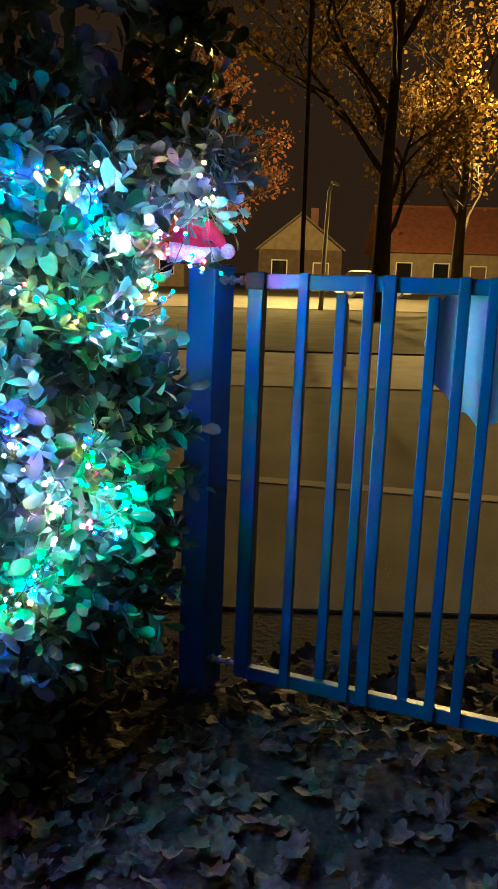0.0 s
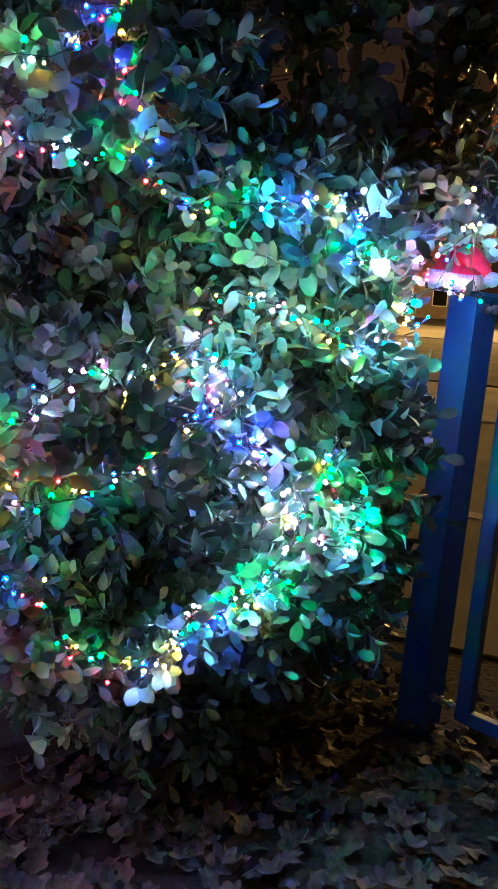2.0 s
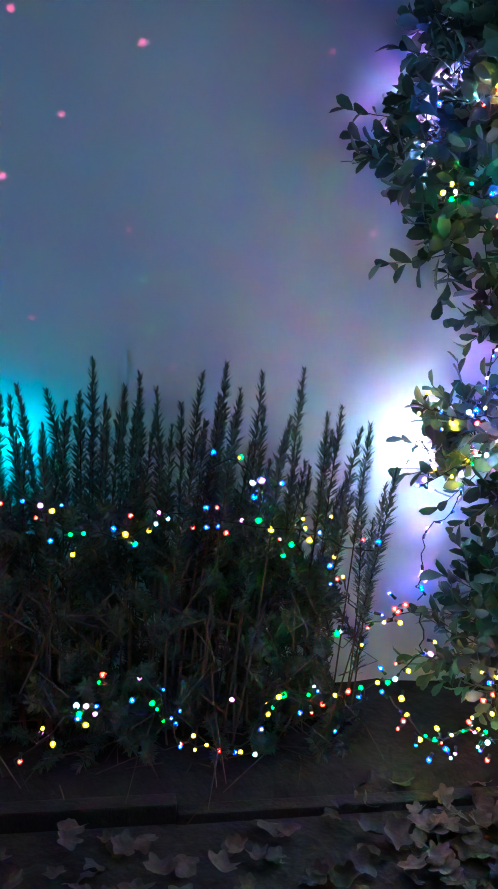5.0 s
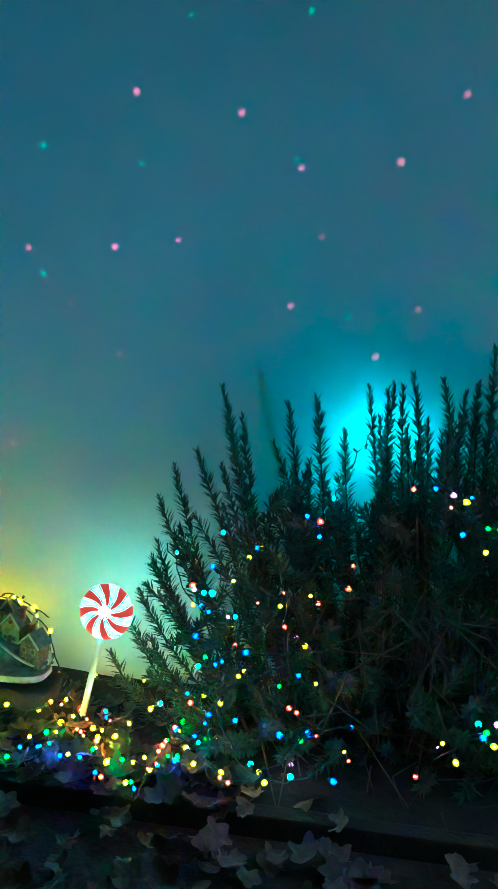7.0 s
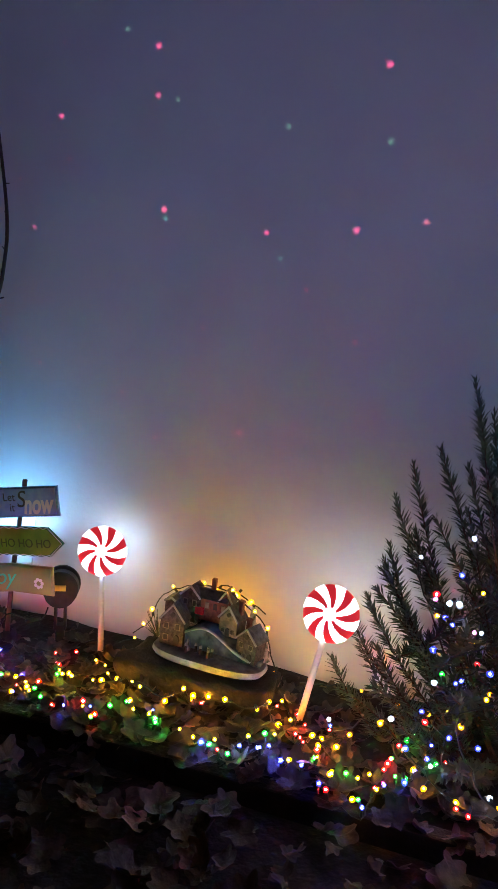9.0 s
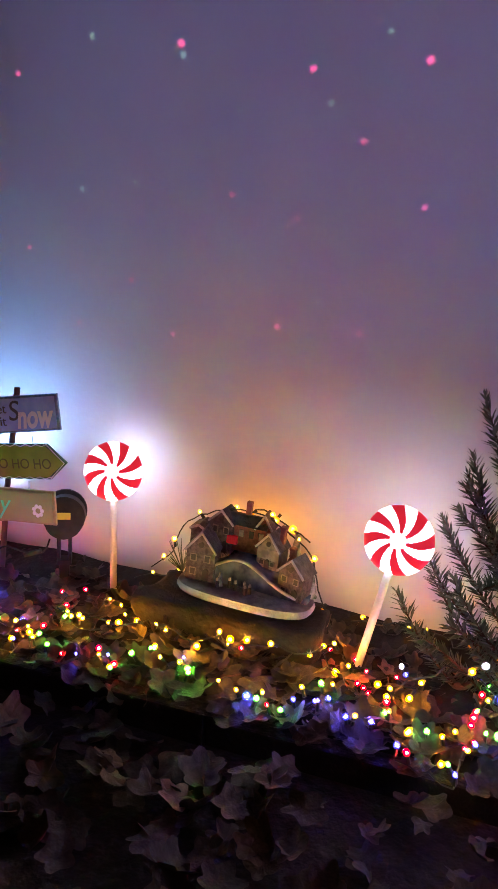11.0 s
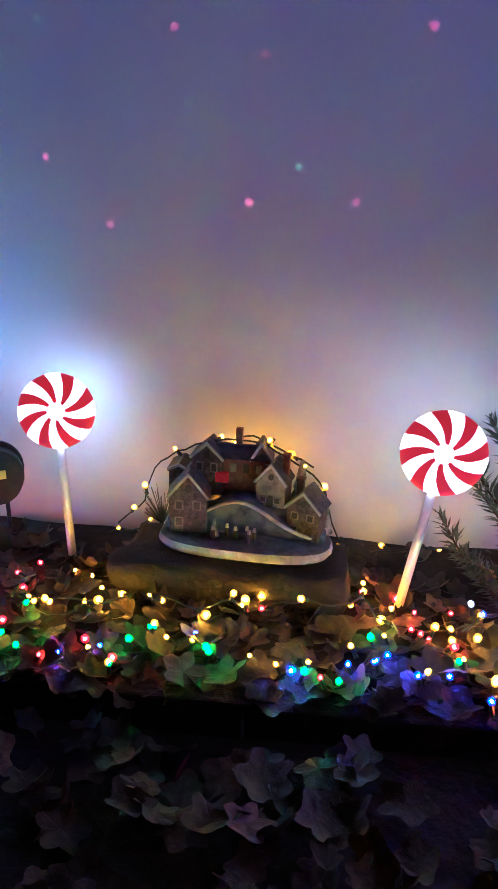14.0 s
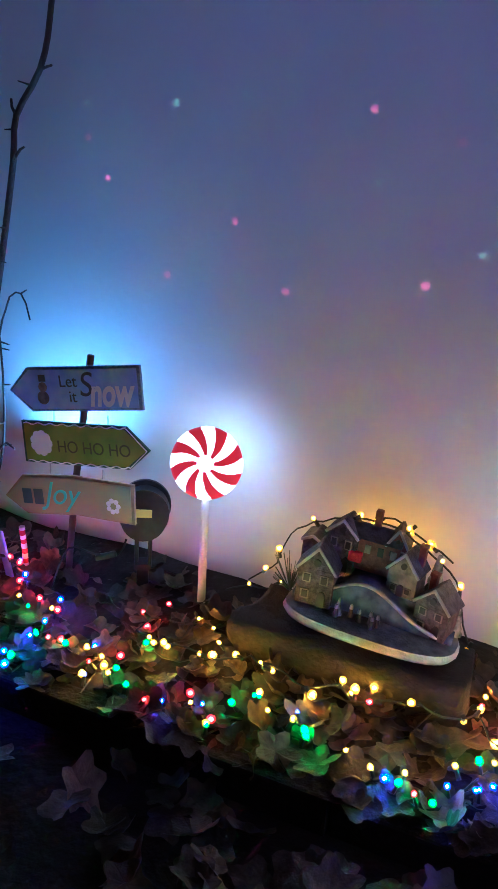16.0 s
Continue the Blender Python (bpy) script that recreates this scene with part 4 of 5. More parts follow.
def cottage(x, y, z, w, d, h, roof, wall_mat, turn=0, chimney=0.0, floors=2):
    """A small resin house with its gable to the front, snow on the verges and framed windows."""
    m = pose(x, y, z, 0, 0, turn)
    bm = bmesh.new()
    box(bm, (w, d, h), m @ pose(0, 0, h / 2), 0.0012)
    slab(bm, [(-w / 2, h - 0.001), (w / 2, h - 0.001), (0, h + roof * 0.92)], d * 0.98, m)
    body = part("house", bm, M[wall_mat], village)
    t = math.degrees(math.atan2(roof, w / 2))
    run = math.hypot(roof, w / 2) * 1.16
    for s in (1, -1):
        bm = bmesh.new()
        box(bm, (run, d * 1.16, 0.006), m @ pose(s * w * 0.27, 0, h + roof * 0.48, 0, s * t, 0), 0.0015)
        slope = part("roof", bm, M["roof_resin"], body)
        bm = bmesh.new()
        box(bm, (run, 0.004, 0.005), m @ pose(s * w * 0.27, -d * 0.585, h + roof * 0.48 + 0.001, 0, s * t, 0), 0.0012)
        part("snow_edge", bm, M["snow"], slope, "thin edge of snow")
    if chimney:
        bm = bmesh.new()
        box(bm, (0.012, 0.012, 0.036), m @ pose(w * chimney, d * 0.1, h + roof * 0.85), 0.001)
        box(bm, (0.015, 0.015, 0.006), m @ pose(w * chimney, d * 0.1, h + roof * 0.85 + 0.018), 0.001)
        part("chimney", bm, M["brick_resin"], body)
    for f in range(floors):
        for k in (-1, 1):
            if f == 0 and floors > 1 and k == 1:
                continue
            at = m @ pose(k * w * 0.24, -d / 2 - 0.001, h * (0.30 + 0.46 * f))
            bm = bmesh.new()
            box(bm, (w * 0.24, 0.003, h * 0.26), at, 0.0008)
            win = part("window", bm, M["cream_resin"], body)
            bm = bmesh.new()
            box(bm, (w * 0.16, 0.003, h * 0.19), at @ pose(0, -0.0012, 0), 0.0005)
            part("pane", bm, M["dark_resin"], win)
    arch = [(-w * 0.11, 0), (w * 0.11, 0), *[(w * 0.11 * math.cos(q * 0.524), h * 0.30 + w * 0.13 * math.sin(q * 0.524)) for q in range(7)]]
    bm = bmesh.new()
    slab(bm, arch, 0.005, m @ pose(w * 0.22 if floors > 1 else 0, -d / 2 - 0.001, 0.001))
    part("door", bm, M["dark_resin"], body)
    bm = bmesh.new()
    cyl(bm, w * 0.10, w * 0.10, 0.004, m @ pose(0, -d / 2 - 0.001, h + roof * 0.34, 90), 12)
    part("gable_window", bm, M["dark_resin"], body)


cottage(-0.108, -0.006, 0.026, 0.068, 0.052, 0.070, 0.040, "stone_resin", 6)
cottage(-0.080, 0.044, 0.080, 0.058, 0.045, 0.070, 0.026, "stone_resin", -4)
cottage(-0.132, 0.036, 0.040, 0.040, 0.050, 0.086, 0.010, "stone_resin", 0, 0.0, 1)
cottage(0.046, 0.030, 0.074, 0.056, 0.048, 0.046, 0.032, "cream_resin", -10, 0.36, 1)
cottage(0.018, 0.050, 0.095, 0.038, 0.040, 0.056, 0.030, "brick_resin", 4, 0.0)
cottage(0.112, 0.014, 0.024, 0.064, 0.050, 0.058, 0.030, "stone_resin", -16, -0.28)
# the brick terrace along the top, its ridge running across
bm = bmesh.new()
box(bm, (0.094, 0.040, 0.062), pose(-0.020, 0.046, 0.122), 0.001)
terrace = part("house", bm, M["brick_resin"], village, "red brick terrace")
bm = bmesh.new()
slab(bm, [(-0.026, 0.0), (0.026, 0.0), (0.004, 0.020), (-0.004, 0.020)], 0.098, pose(-0.020, 0.046, 0.152, 0, 0, 90))
part("roof", bm, M["roof_resin"], terrace)
bm = bmesh.new()
box(bm, (0.013, 0.013, 0.034), pose(-0.026, 0.050, 0.184), 0.001)
part("chimney", bm, M["brick_resin"], terrace)
for k in range(4):
    bm = bmesh.new()
    box(bm, (0.011, 0.003, 0.016), pose(-0.056 + 0.024 * k, 0.0255, 0.134), 0.0006)
    part("window", bm, M["cream_resin"] if k % 2 else M["dark_resin"], terrace)
bm = bmesh.new()
box(bm, (0.026, 0.010, 0.020), pose(-0.052, 0.022, 0.116, 0, 0, 0), 0.003)
part("awning", bm, M["red_felt"], terrace, "red awning")
for x, y, z, h in ((-0.145, 0.02, 0.024, 0.055), (0.095, 0.05, 0.06, 0.085), (-0.055, -0.03, 0.025, 0.03), (0.148, 0.03, 0.024, 0.05)):
    bm = bmesh.new()
    for k in range(4):
        cyl(bm, h * 0.30 * (1 - k * 0.2), h * 0.05, h * 0.38, pose(x, y, z + h * (0.2 + 0.22 * k), 0, 0, 20 * k), 9)
    part("fir_tree", bm, M["tree_resin"], village)
bm = bmesh.new()
rs = random.Random(44)
for k in range(46):
    a = rs.uniform(0, 6.28)
    tip = Vector((-0.172 + 0.026 * math.cos(a), -0.004 + 0.02 * math.sin(a), 0.045 + rs.uniform(0.0, 0.05)))
    tube(bm, [(-0.160, 0.0, 0.022), tip], [0.0011, 0.0006], 3)
part("fir_sprig", bm, M["needle"], village, "dark green needle sprig")
for x, y in ((-0.032, -0.026), (-0.015, -0.034), (0.006, -0.030), (0.020, -0.034), (-0.056, -0.040), (0.012, -0.044)):
    bm = bmesh.new()
    cyl(bm, 0.005, 0.003, 0.016, pose(x, y, 0.033), 8)
    base = part("figurine_post", bm, M["dark_resin"], village)
    bm = bmesh.new()
    cyl(bm, 0.0040, 0.0026, 0.007, pose(x, y, 0.0445), 8)
    part("cap", bm, M["snow"], base, "pale cap")

# ---- projector on its stake ----
proj = empty("light_projector", "black plastic stake projector with labels on its back", "projector", tuple(by_wall(-0.995, 0.13, 0.05)))
pm = proj.matrix_world.inverted() @ at_wall(-0.975, 0.13, -0.022, 0, 0, 28)
bm = bmesh.new()
cyl(bm, 0.052, 0.052, 0.050, pm @ pose(0, 0.020, 0.270, 82, 0, 0), 32)
cyl(bm, 0.055, 0.055, 0.012, pm @ pose(0, 0.045, 0.274, 82, 0, 0), 32)
cyl(bm, 0.044, 0.047, 0.010, pm @ pose(0, -0.009, 0.266, 82, 0, 0), 32)
part("housing", bm, M["black"], proj, "round black housing")
bm = bmesh.new()
box(bm, (0.034, 0.002, 0.017), pm @ pose(0, -0.0165, 0.281, -8), 0.0005)
part("label", bm, M["yellow_label"], proj, "yellow printed label")
bm = bmesh.new()
box(bm, (0.030, 0.002, 0.012), pm @ pose(0, -0.0135, 0.256, -8), 0.0005)
part("label", bm, M["white_label"], proj, "pale printed label")
bm = bmesh.new()
for s in (-1, 1):
    box(bm, (0.008, 0.030, 0.075), pm @ pose(s * 0.014, 0.015, 0.185), 0.002)
box(bm, (0.036, 0.034, 0.014), pm @ pose(0, 0.015, 0.150), 0.002)
part("bracket", bm, M["black"], proj)
bm = bmesh.new()
box(bm, (0.026, 0.018, 0.16), pm @ pose(0, 0.015, 0.07), 0.003)
part("stake", bm, M["black"], proj)
bm = bmesh.new()
box(bm, (0.012, 0.012, 0.045), pm @ pose(-0.075, -0.02, 0.185, 0, 75, 0), 0.004)
tube(bm, spline([pm @ Vector((-0.035, 0.0, 0.215)), pm @ Vector((-0.05, -0.015, 0.185)), pm @ Vector((-0.10, -0.022, 0.19)), pm @ Vector((-0.15, -0.02, 0.20)), pm @ Vector((-0.19, -0.01, 0.10)), pm @ Vector((-0.22, 0, 0.03))], 0.015), 0.0022, 6)
part("cable", bm, M["black"], proj, "black cable with inline plug")

# ---- star projector out in the yard: a lamp in a box behind a pierced plate ----
STAR = look((0.75, -2.05, 0.42), (-2.2, -0.15, 1.25))
star = empty("star_projector", "black box projector that throws small dots of light", "projector")
star.matrix_world = STAR
bm = bmesh.new()
box(bm, (0.17, 0.004, 0.13), pose(0, 0.085, -0.035))
box(bm, (0.17, 0.004, 0.13), pose(0, -0.085, -0.035))
box(bm, (0.004, 0.166, 0.13), pose(0.083, 0, -0.035))
box(bm, (0.004, 0.166, 0.13), pose(-0.083, 0, -0.035))
box(bm, (0.17, 0.17, 0.004), pose(0, 0, 0.032))
part("case", bm, M["black"], star)
bm = bmesh.new()
rnd, CELLS, side = random.Random(8), 40, 0.166
c = side / CELLS
for i in range(CELLS):
    for k in range(CELLS):
        x0, y0 = -side / 2 + i * c, -side / 2 + k * c
        if rnd.random() < 0.28:
            h = rnd.uniform(0.00007, 0.00016)
            hx, hy = x0 + c * rnd.uniform(0.25, 0.75), y0 + c * rnd.uniform(0.25, 0.75)
            outer = [bm.verts.new((x, y, -0.1)) for x, y in ((x0, y0), (x0 + c, y0), (x0 + c, y0 + c), (x0, y0 + c))]
            inner = [bm.verts.new((hx + h * a, hy + h * b, -0.1)) for a, b in ((-1, -1), (1, -1), (1, 1), (-1, 1))]
            for q in range(4):
                bm.faces.new((outer[q], outer[(q + 1) % 4], inner[(q + 1) % 4], inner[q]))
        else:
            bm.faces.new([bm.verts.new((x, y, -0.1)) for x, y in ((x0, y0), (x0 + c, y0), (x0 + c, y0 + c), (x0, y0 + c))])
part("pierced_plate", bm, M["black"], star, "black plate with fine holes")
bm = bmesh.new()
tube(bm, [STAR.inverted() @ Vector((0.80, -2.08, -0.03)), Vector((0, -0.08, -0.03))], 0.012, 10)
part("stand", bm, M["black"], star)
star_lamp = lamp("star_lamp", "SPOT", (0.75, -2.05, 0.42), (-2.2, -0.15, 1.25), (1.0, 0.10, 0.34), 1500, 0.00018, 85, 0.1)
lamp("star_lamp_green", "SPOT", (0.772, -2.034, 0.425), (-2.178, -0.134, 1.255), (0.35, 1.0, 0.75), 420, 0.00018, 85, 0.1)

# ---- arrow signs on a post ----


def words(name, text, size, m, mat, parent, shear=0.0, squeeze=1.0, bold=0.0):
    cu = bpy.data.curves.new(name, "FONT")
    cu.offset = size * bold
    cu.body, cu.size, cu.shear, cu.extrude, cu.align_x, cu.align_y = text, size, shear, 0.0004, "CENTER", "CENTER"
    ob = bpy.data.objects.new(name, cu)
    scene.collection.objects.link(ob)
    bpy.context.view_layer.update()
    me = bpy.data.meshes.new_from_object(ob.evaluated_get(bpy.context.evaluated_depsgraph_get()))
    bpy.data.objects.remove(ob)
    me.materials.clear()
    me.materials.append(mat)
    me.transform(m @ Matrix.Diagonal((squeeze, 1, 1, 1)))
    o = new(name, me)
    o.parent = parent
    return o


sign = empty("arrow_sign_post", "post with three hanging Christmas arrow boards", "sign", tuple(by_wall(-1.124, 0.15, 0.04)))
sm = sign.matrix_world.inverted() @ at_wall(-1.124, 0.15, -0.01)
bm = bmesh.new()
tube(bm, [sm @ Vector((-0.035, 0.006, 0.03)), sm @ Vector((-0.01, 0.006, 0.30)), sm @ Vector((0.028, 0.006, 0.578))], 0.0075, 10)
part("post", bm, M["brown_post"], sign, "dark brown wooden post", True)


def board(outline, centre, tilt, mat, edge, name_label):
    m = sm @ pose(*centre, 0, tilt, 0)
    bm = bmesh.new()
    slab(bm, outline, 0.006, m)
    bd = part("board", bm, M[edge], sign, name_label)
    k = 0.88
    zs = [z for _, z in outline]
    xs = [x for x, _ in outline]
    cx, cz = (min(xs) + max(xs)) / 2, (min(zs) + max(zs)) / 2
    bm = bmesh.new()
    slab(bm, [((x - cx) * 0.955 + cx, (z - cz) * k + cz) for x, z in outline], 0.002, m @ pose(0, -0.0045, 0))
    part("face", bm, M[mat], bd)
    return m, bd


left = [(-0.172, 0), (-0.120, 0.046), (0.150, 0.046), (0.146, -0.042), (-0.120, -0.046)]
right = [(-0.145, 0.046), (0.110, 0.044), (0.160, -0.003), (0.110, -0.044), (-0.148, -0.044)]
m, bd = board(left, (0.010, -0.01, 0.510), -10, "sign_blue", "sign_blue_edge", "blue arrow board with a snow greeting")
words("lettering", "Let", 0.034, m @ pose(-0.020, -0.0062, 0.016, 90), M["dark_paint"], bd)
words("lettering", "it", 0.034, m @ pose(-0.012, -0.0062, -0.015, 90), M["dark_paint"], bd)
words("lettering", "S", 0.07, m @ pose(0.020, -0.0062, 0.008, 90), M["dark_paint"], bd, 0.2)
words("lettering", "now", 0.080, m @ pose(0.077, -0.0062, -0.008, 90), M["white_paint"], bd, 0.25, 0.70, 0.028)
bm = bmesh.new()
cyl(bm, 0.014, 0.014, 0.002, m @ pose(-0.085, -0.0062, -0.016, 90), 16)
cyl(bm, 0.010, 0.010, 0.002, m @ pose(-0.083, -0.0062, 0.006, 90), 16)
part("snow_shape", bm, M["cream_resin"], bd)
bm = bmesh.new()
box(bm, (0.016, 0.002, 0.014), m @ pose(-0.082, -0.0063, 0.024))
part("hat_shape", bm, M["dark_paint"], bd)
m, bd = board(right, (0.020, -0.012, 0.395), -8, "sign_green", "sign_green_edge", "olive green arrow board with a wavy white border")
words("lettering", "HO HO HO", 0.036, m @ pose(0.030, -0.0062, -0.006, 90), M["olive_paint"], bd, 0, 0.95)
bm = bmesh.new()
for k in range(9):
    cyl(bm, 0.010, 0.010, 0.002, m @ pose(-0.098 + 0.018 * math.cos(k * 0.7), -0.0062, 0.018 * math.sin(k * 0.7), 90), 10)
cyl(bm, 0.021, 0.021, 0.0024, m @ pose(-0.098, -0.0062, 0, 90), 20)
part("white_patch", bm, M["white_paint"], bd, "white scalloped patch")
bm = bmesh.new()
for z0 in (0.041, -0.040):
    tube(bm, [m @ Vector((-0.138 + 0.25 * i / 40, -0.0055, z0 + 0.0022 * math.sin(i * 1.3))) for i in range(41)], 0.0013, 4)
tube(bm, [m @ Vector(p) for p in ((0.112, -0.0055, 0.041), (0.155, -0.0055, -0.003), (0.112, -0.0055, -0.041))], 0.0013, 4)
part("wavy_line", bm, M["white_paint"], bd)
m, bd = board([(-0.185, -0.008), (-0.130, 0.042), (0.0, 0.047), (0.148, 0.036), (0.140, -0.050), (0.0, -0.040), (-0.130, -0.046)], (0.005, -0.014, 0.278), -9, "sign_gold", "sign_gold_edge", "faded gold arrow board with teal script")
words("lettering", "Joy", 0.070, m @ pose(-0.035, -0.0062, 0.004, 90), M["teal_paint"], bd, 0.35)
bm = bmesh.new()
for k in range(2):
    box(bm, (0.024, 0.002, 0.034), m @ pose(-0.122 + 0.030 * k, -0.006, -0.004), 0.001)
part("present_shape", bm, M["sign_green_edge"], bd)
bm = bmesh.new()
for k in range(7):
    cyl(bm, 0.0055, 0.0055, 0.002, m @ pose(0.095 + 0.012 * math.cos(k * 0.9), -0.006, -0.012 + 0.012 * math.sin(k * 0.9), 90), 8)
part("berry_shape", bm, M["white_paint"], bd)
for a, b in (((-0.06, -0.012, 0.350), (-0.06, -0.012, 0.315)), ((0.07, -0.012, 0.352), (0.07, -0.012, 0.318)), ((-0.05, -0.011, 0.465), (-0.05, -0.011, 0.43)), ((0.08, -0.011, 0.468), (0.08, -0.011, 0.438))):
    bm = bmesh.new()
    tube(bm, [sm @ Vector(a), sm @ Vector(b)], 0.0015, 5)
    part("hanger", bm, M["zinc"], sign, "thin metal hanger")


def candy_cane(label, foot, lean, group):
    root = empty("candy_cane", label, "ornament", foot, group=group)
    pts = spline([(0, 0, -0.02), (0, 0, 0.06), (0.004 + lean, 0, 0.12), (0.006 + lean, 0, 0.135)], 0.006)
    for k in range(2):
        bm = bmesh.new()
        for i in range(len(pts) - 1):
            if (i // 2) % 2 == k:
                d = (pts[i + 1] - pts[i])
                tube(bm, [pts[i], pts[i] + d * 1.02], 0.0065, 8)
        part("stripe", bm, M["red_felt"] if k else M["stick"], root, "red stripe" if k else "white stripe")
    return root


candy_cane("small striped candy cane stake under the arrow signs", tuple(by_wall(-1.225, 0.20, 0.06)), 0.01, "candy canes")
bm = bmesh.new()
box(bm, (0.018, 0.006, 0.125), at_wall(-1.262, 0.22, 0.115, 6, -8, 0), 0.002)
tagged(part("foil_stake", bm, M["sign_blue"]), "shiny blue foil stake beside the candy cane", "ornament")

# ---- bare shrub by the signs ----
bare = empty("bare_shrub", "bare dark twiggy shrub against the wall", "shrub", tuple(by_wall(-1.50, 0.10, 0.03)))
bo = Vector(by_wall(-1.50, 0.10, 0.03))
branches = [
    [(-1.50, 0.10, 0.03), (-1.46, 0.10, 0.45), (-1.385, 0.11, 0.79), (-1.352, 0.12, 0.92), (-1.342, 0.12, 1.0), (-1.285, 0.12, 1.08), (-1.26, 0.12, 1.17), (-1.25, 0.12, 1.32), (-1.29, 0.12, 1.6)],
    [(-1.352, 0.12, 0.92), (-1.335, 0.12, 0.94), (-1.325, 0.12, 0.945)],
    [(-1.285, 0.12, 1.08), (-1.27, 0.12, 1.085), (-1.258, 0.12, 1.088)],
    [(-1.342, 0.12, 1.0), (-1.352, 0.12, 1.015), (-1.353, 0.12, 1.03)],
    [(-1.50, 0.10, 0.2), (-1.41, 0.10, 0.60), (-1.36, 0.10, 0.66), (-1.33, 0.11, 0.61)],
    [(-1.50, 0.10, 0.1), (-1.40, 0.13, 0.30), (-1.38, 0.14, 0.50), (-1.41, 0.13, 0.72)],
    [(-1.46, 0.10, 0.45), (-1.50, 0.12, 0.9), (-1.44, 0.14, 1.3), (-1.47, 0.12, 1.7)],
    [(-1.44, 0.14, 1.3), (-1.38, 0.14, 1.42), (-1.37, 0.14, 1.55)],
    [(-1.42, 0.13, 0.30), (-1.36, 0.16, 0.35), (-1.33, 0.17, 0.345)],
]
for k, b in enumerate(branches):
    bm = bmesh.new()
    pts = spline([by_wall(p[0] + 0.06, *p[1:]) - bo for p in b], 0.03)
    r0 = 0.009 if k in (0, 6) else 0.0035
    tube(bm, pts, [r0 * (1 - 0.55 * i / len(pts)) for i in range(len(pts))], 6)
    rb = random.Random(90 + k)
    for q in pts[2:-1:3]:
        # buds and thorns along the branch
        side = Vector((rb.gauss(0, 1), rb.gauss(0, 1), rb.gauss(0, 0.6))).normalized()
        tube(bm, [q, q + side * rb.uniform(0.012, 0.03)], [0.0024, 0.0012], 5)
    part("branch", bm, M["dark_twig"], bare, smooth=True)

# ---- gate post, gate, hat ----
GATE = pose(-0.078, 2.44, 0, 0, 0, -21.0) @ pose(0, 0, 0, -2.5, 0, 0)
post = empty("gate_post", "square blue steel gate post", "post")
post.matrix_world = GATE
bm = bmesh.new()
box(bm, (0.10, 0.10, 1.36), pose(-0.088, 0.03, 0.67, 0, 0, -12), 0.004)
part("shaft", bm, M["blue_steel"], post)
bm = bmesh.new()
box(bm, (0.106, 0.106, 0.008), pose(-0.088, 0.03, 1.354, 0, 0, -12), 0.002)
part("cap", bm, M["blue_steel"], post)
for z in (1.312, 0.122):
    bm = bmesh.new()
    cyl(bm, 0.008, 0.008, 0.095, pose(-0.002, 0.0, z, 0, 90), 10)
    for x in (-0.030, -0.006, 0.026):
        cyl(bm, 0.015, 0.015, 0.010, pose(x, 0.0, z, 0, 90), 6)
    part("hinge_bolt", bm, M["zinc"], post, "shiny zinc hinge bolt")

gate = empty("gate", "blue steel gate of upright bars", "gate")
gate.matrix_world = GATE
bm = bmesh.new()
box(bm, (0.046, 0.04, 1.23), pose(0.074, 0, 0.705), 0.003)
part("stile", bm, M["blue_steel"], gate)
for z in (1.312, 0.105):
    bm = bmesh.new()
    box(bm, (1.42, 0.03, 0.042), pose(0.79, 0.0, z), 0.003)
    part("rail", bm, M["blue_steel"], gate)
bars = [(0.212, -0.012), (0.312, 0.022), (0.394, -0.012), (0.448, -0.012), (0.560, 0.022), (0.640, -0.012), (0.712, -0.012), (0.84, 0.022), (0.93, -0.012), (1.05, 0.022), (1.17, -0.012), (1.30, 0.022), (1.42, -0.012)]
for k, (x, y) in enumerate(bars):
    x *= 1.03
    bm = bmesh.new()
    w = 0.036 if k == 3 else 0.029
    box(bm, (w, 0.025, 1.25 if y < 0 else 1.17), pose(x, y, 0.712 if y < 0 else 0.70), 0.003)
    part("bar", bm, M["blue_steel"], gate)
bm = bmesh.new()
box(bm, (0.06, 0.05, 0.05), pose(0.074, -0.003, 1.312), 0.003)
part("hinge_block", bm, M["black"], gate, "dark hinge block")

bm = bmesh.new()
outl = []
for i in range(31):
    a = i / 30
    outl.append((0.0 + 0.30 * a, 0.33 + 0.006 * math.sin(a * 20)))
for i in range(21):
    a = i / 20
    outl.append((0.30, 0.33 - 0.40 * a))
for i in range(31):
    a = i / 30
    outl.append((0.30 - 0.25 * a, -0.07 + 0.055 * a + 0.016 * math.sin(a * 17)))
for i in range(1, 21):
    a = i / 20
    outl.append((0.05 - 0.07 * math.sin(a * 2.6) + 0.012 * math.sin(a * 19), 0.0 + 0.30 * a))
slab(bm, outl, 0.004, GATE @ pose(0.585, 0.050, 0.985))
sheet = part("plastic_sheet", bm, M["sheet"])
tagged(sheet, "ragged pale blue plastic sheet tied behind the gate bars", "sheet")

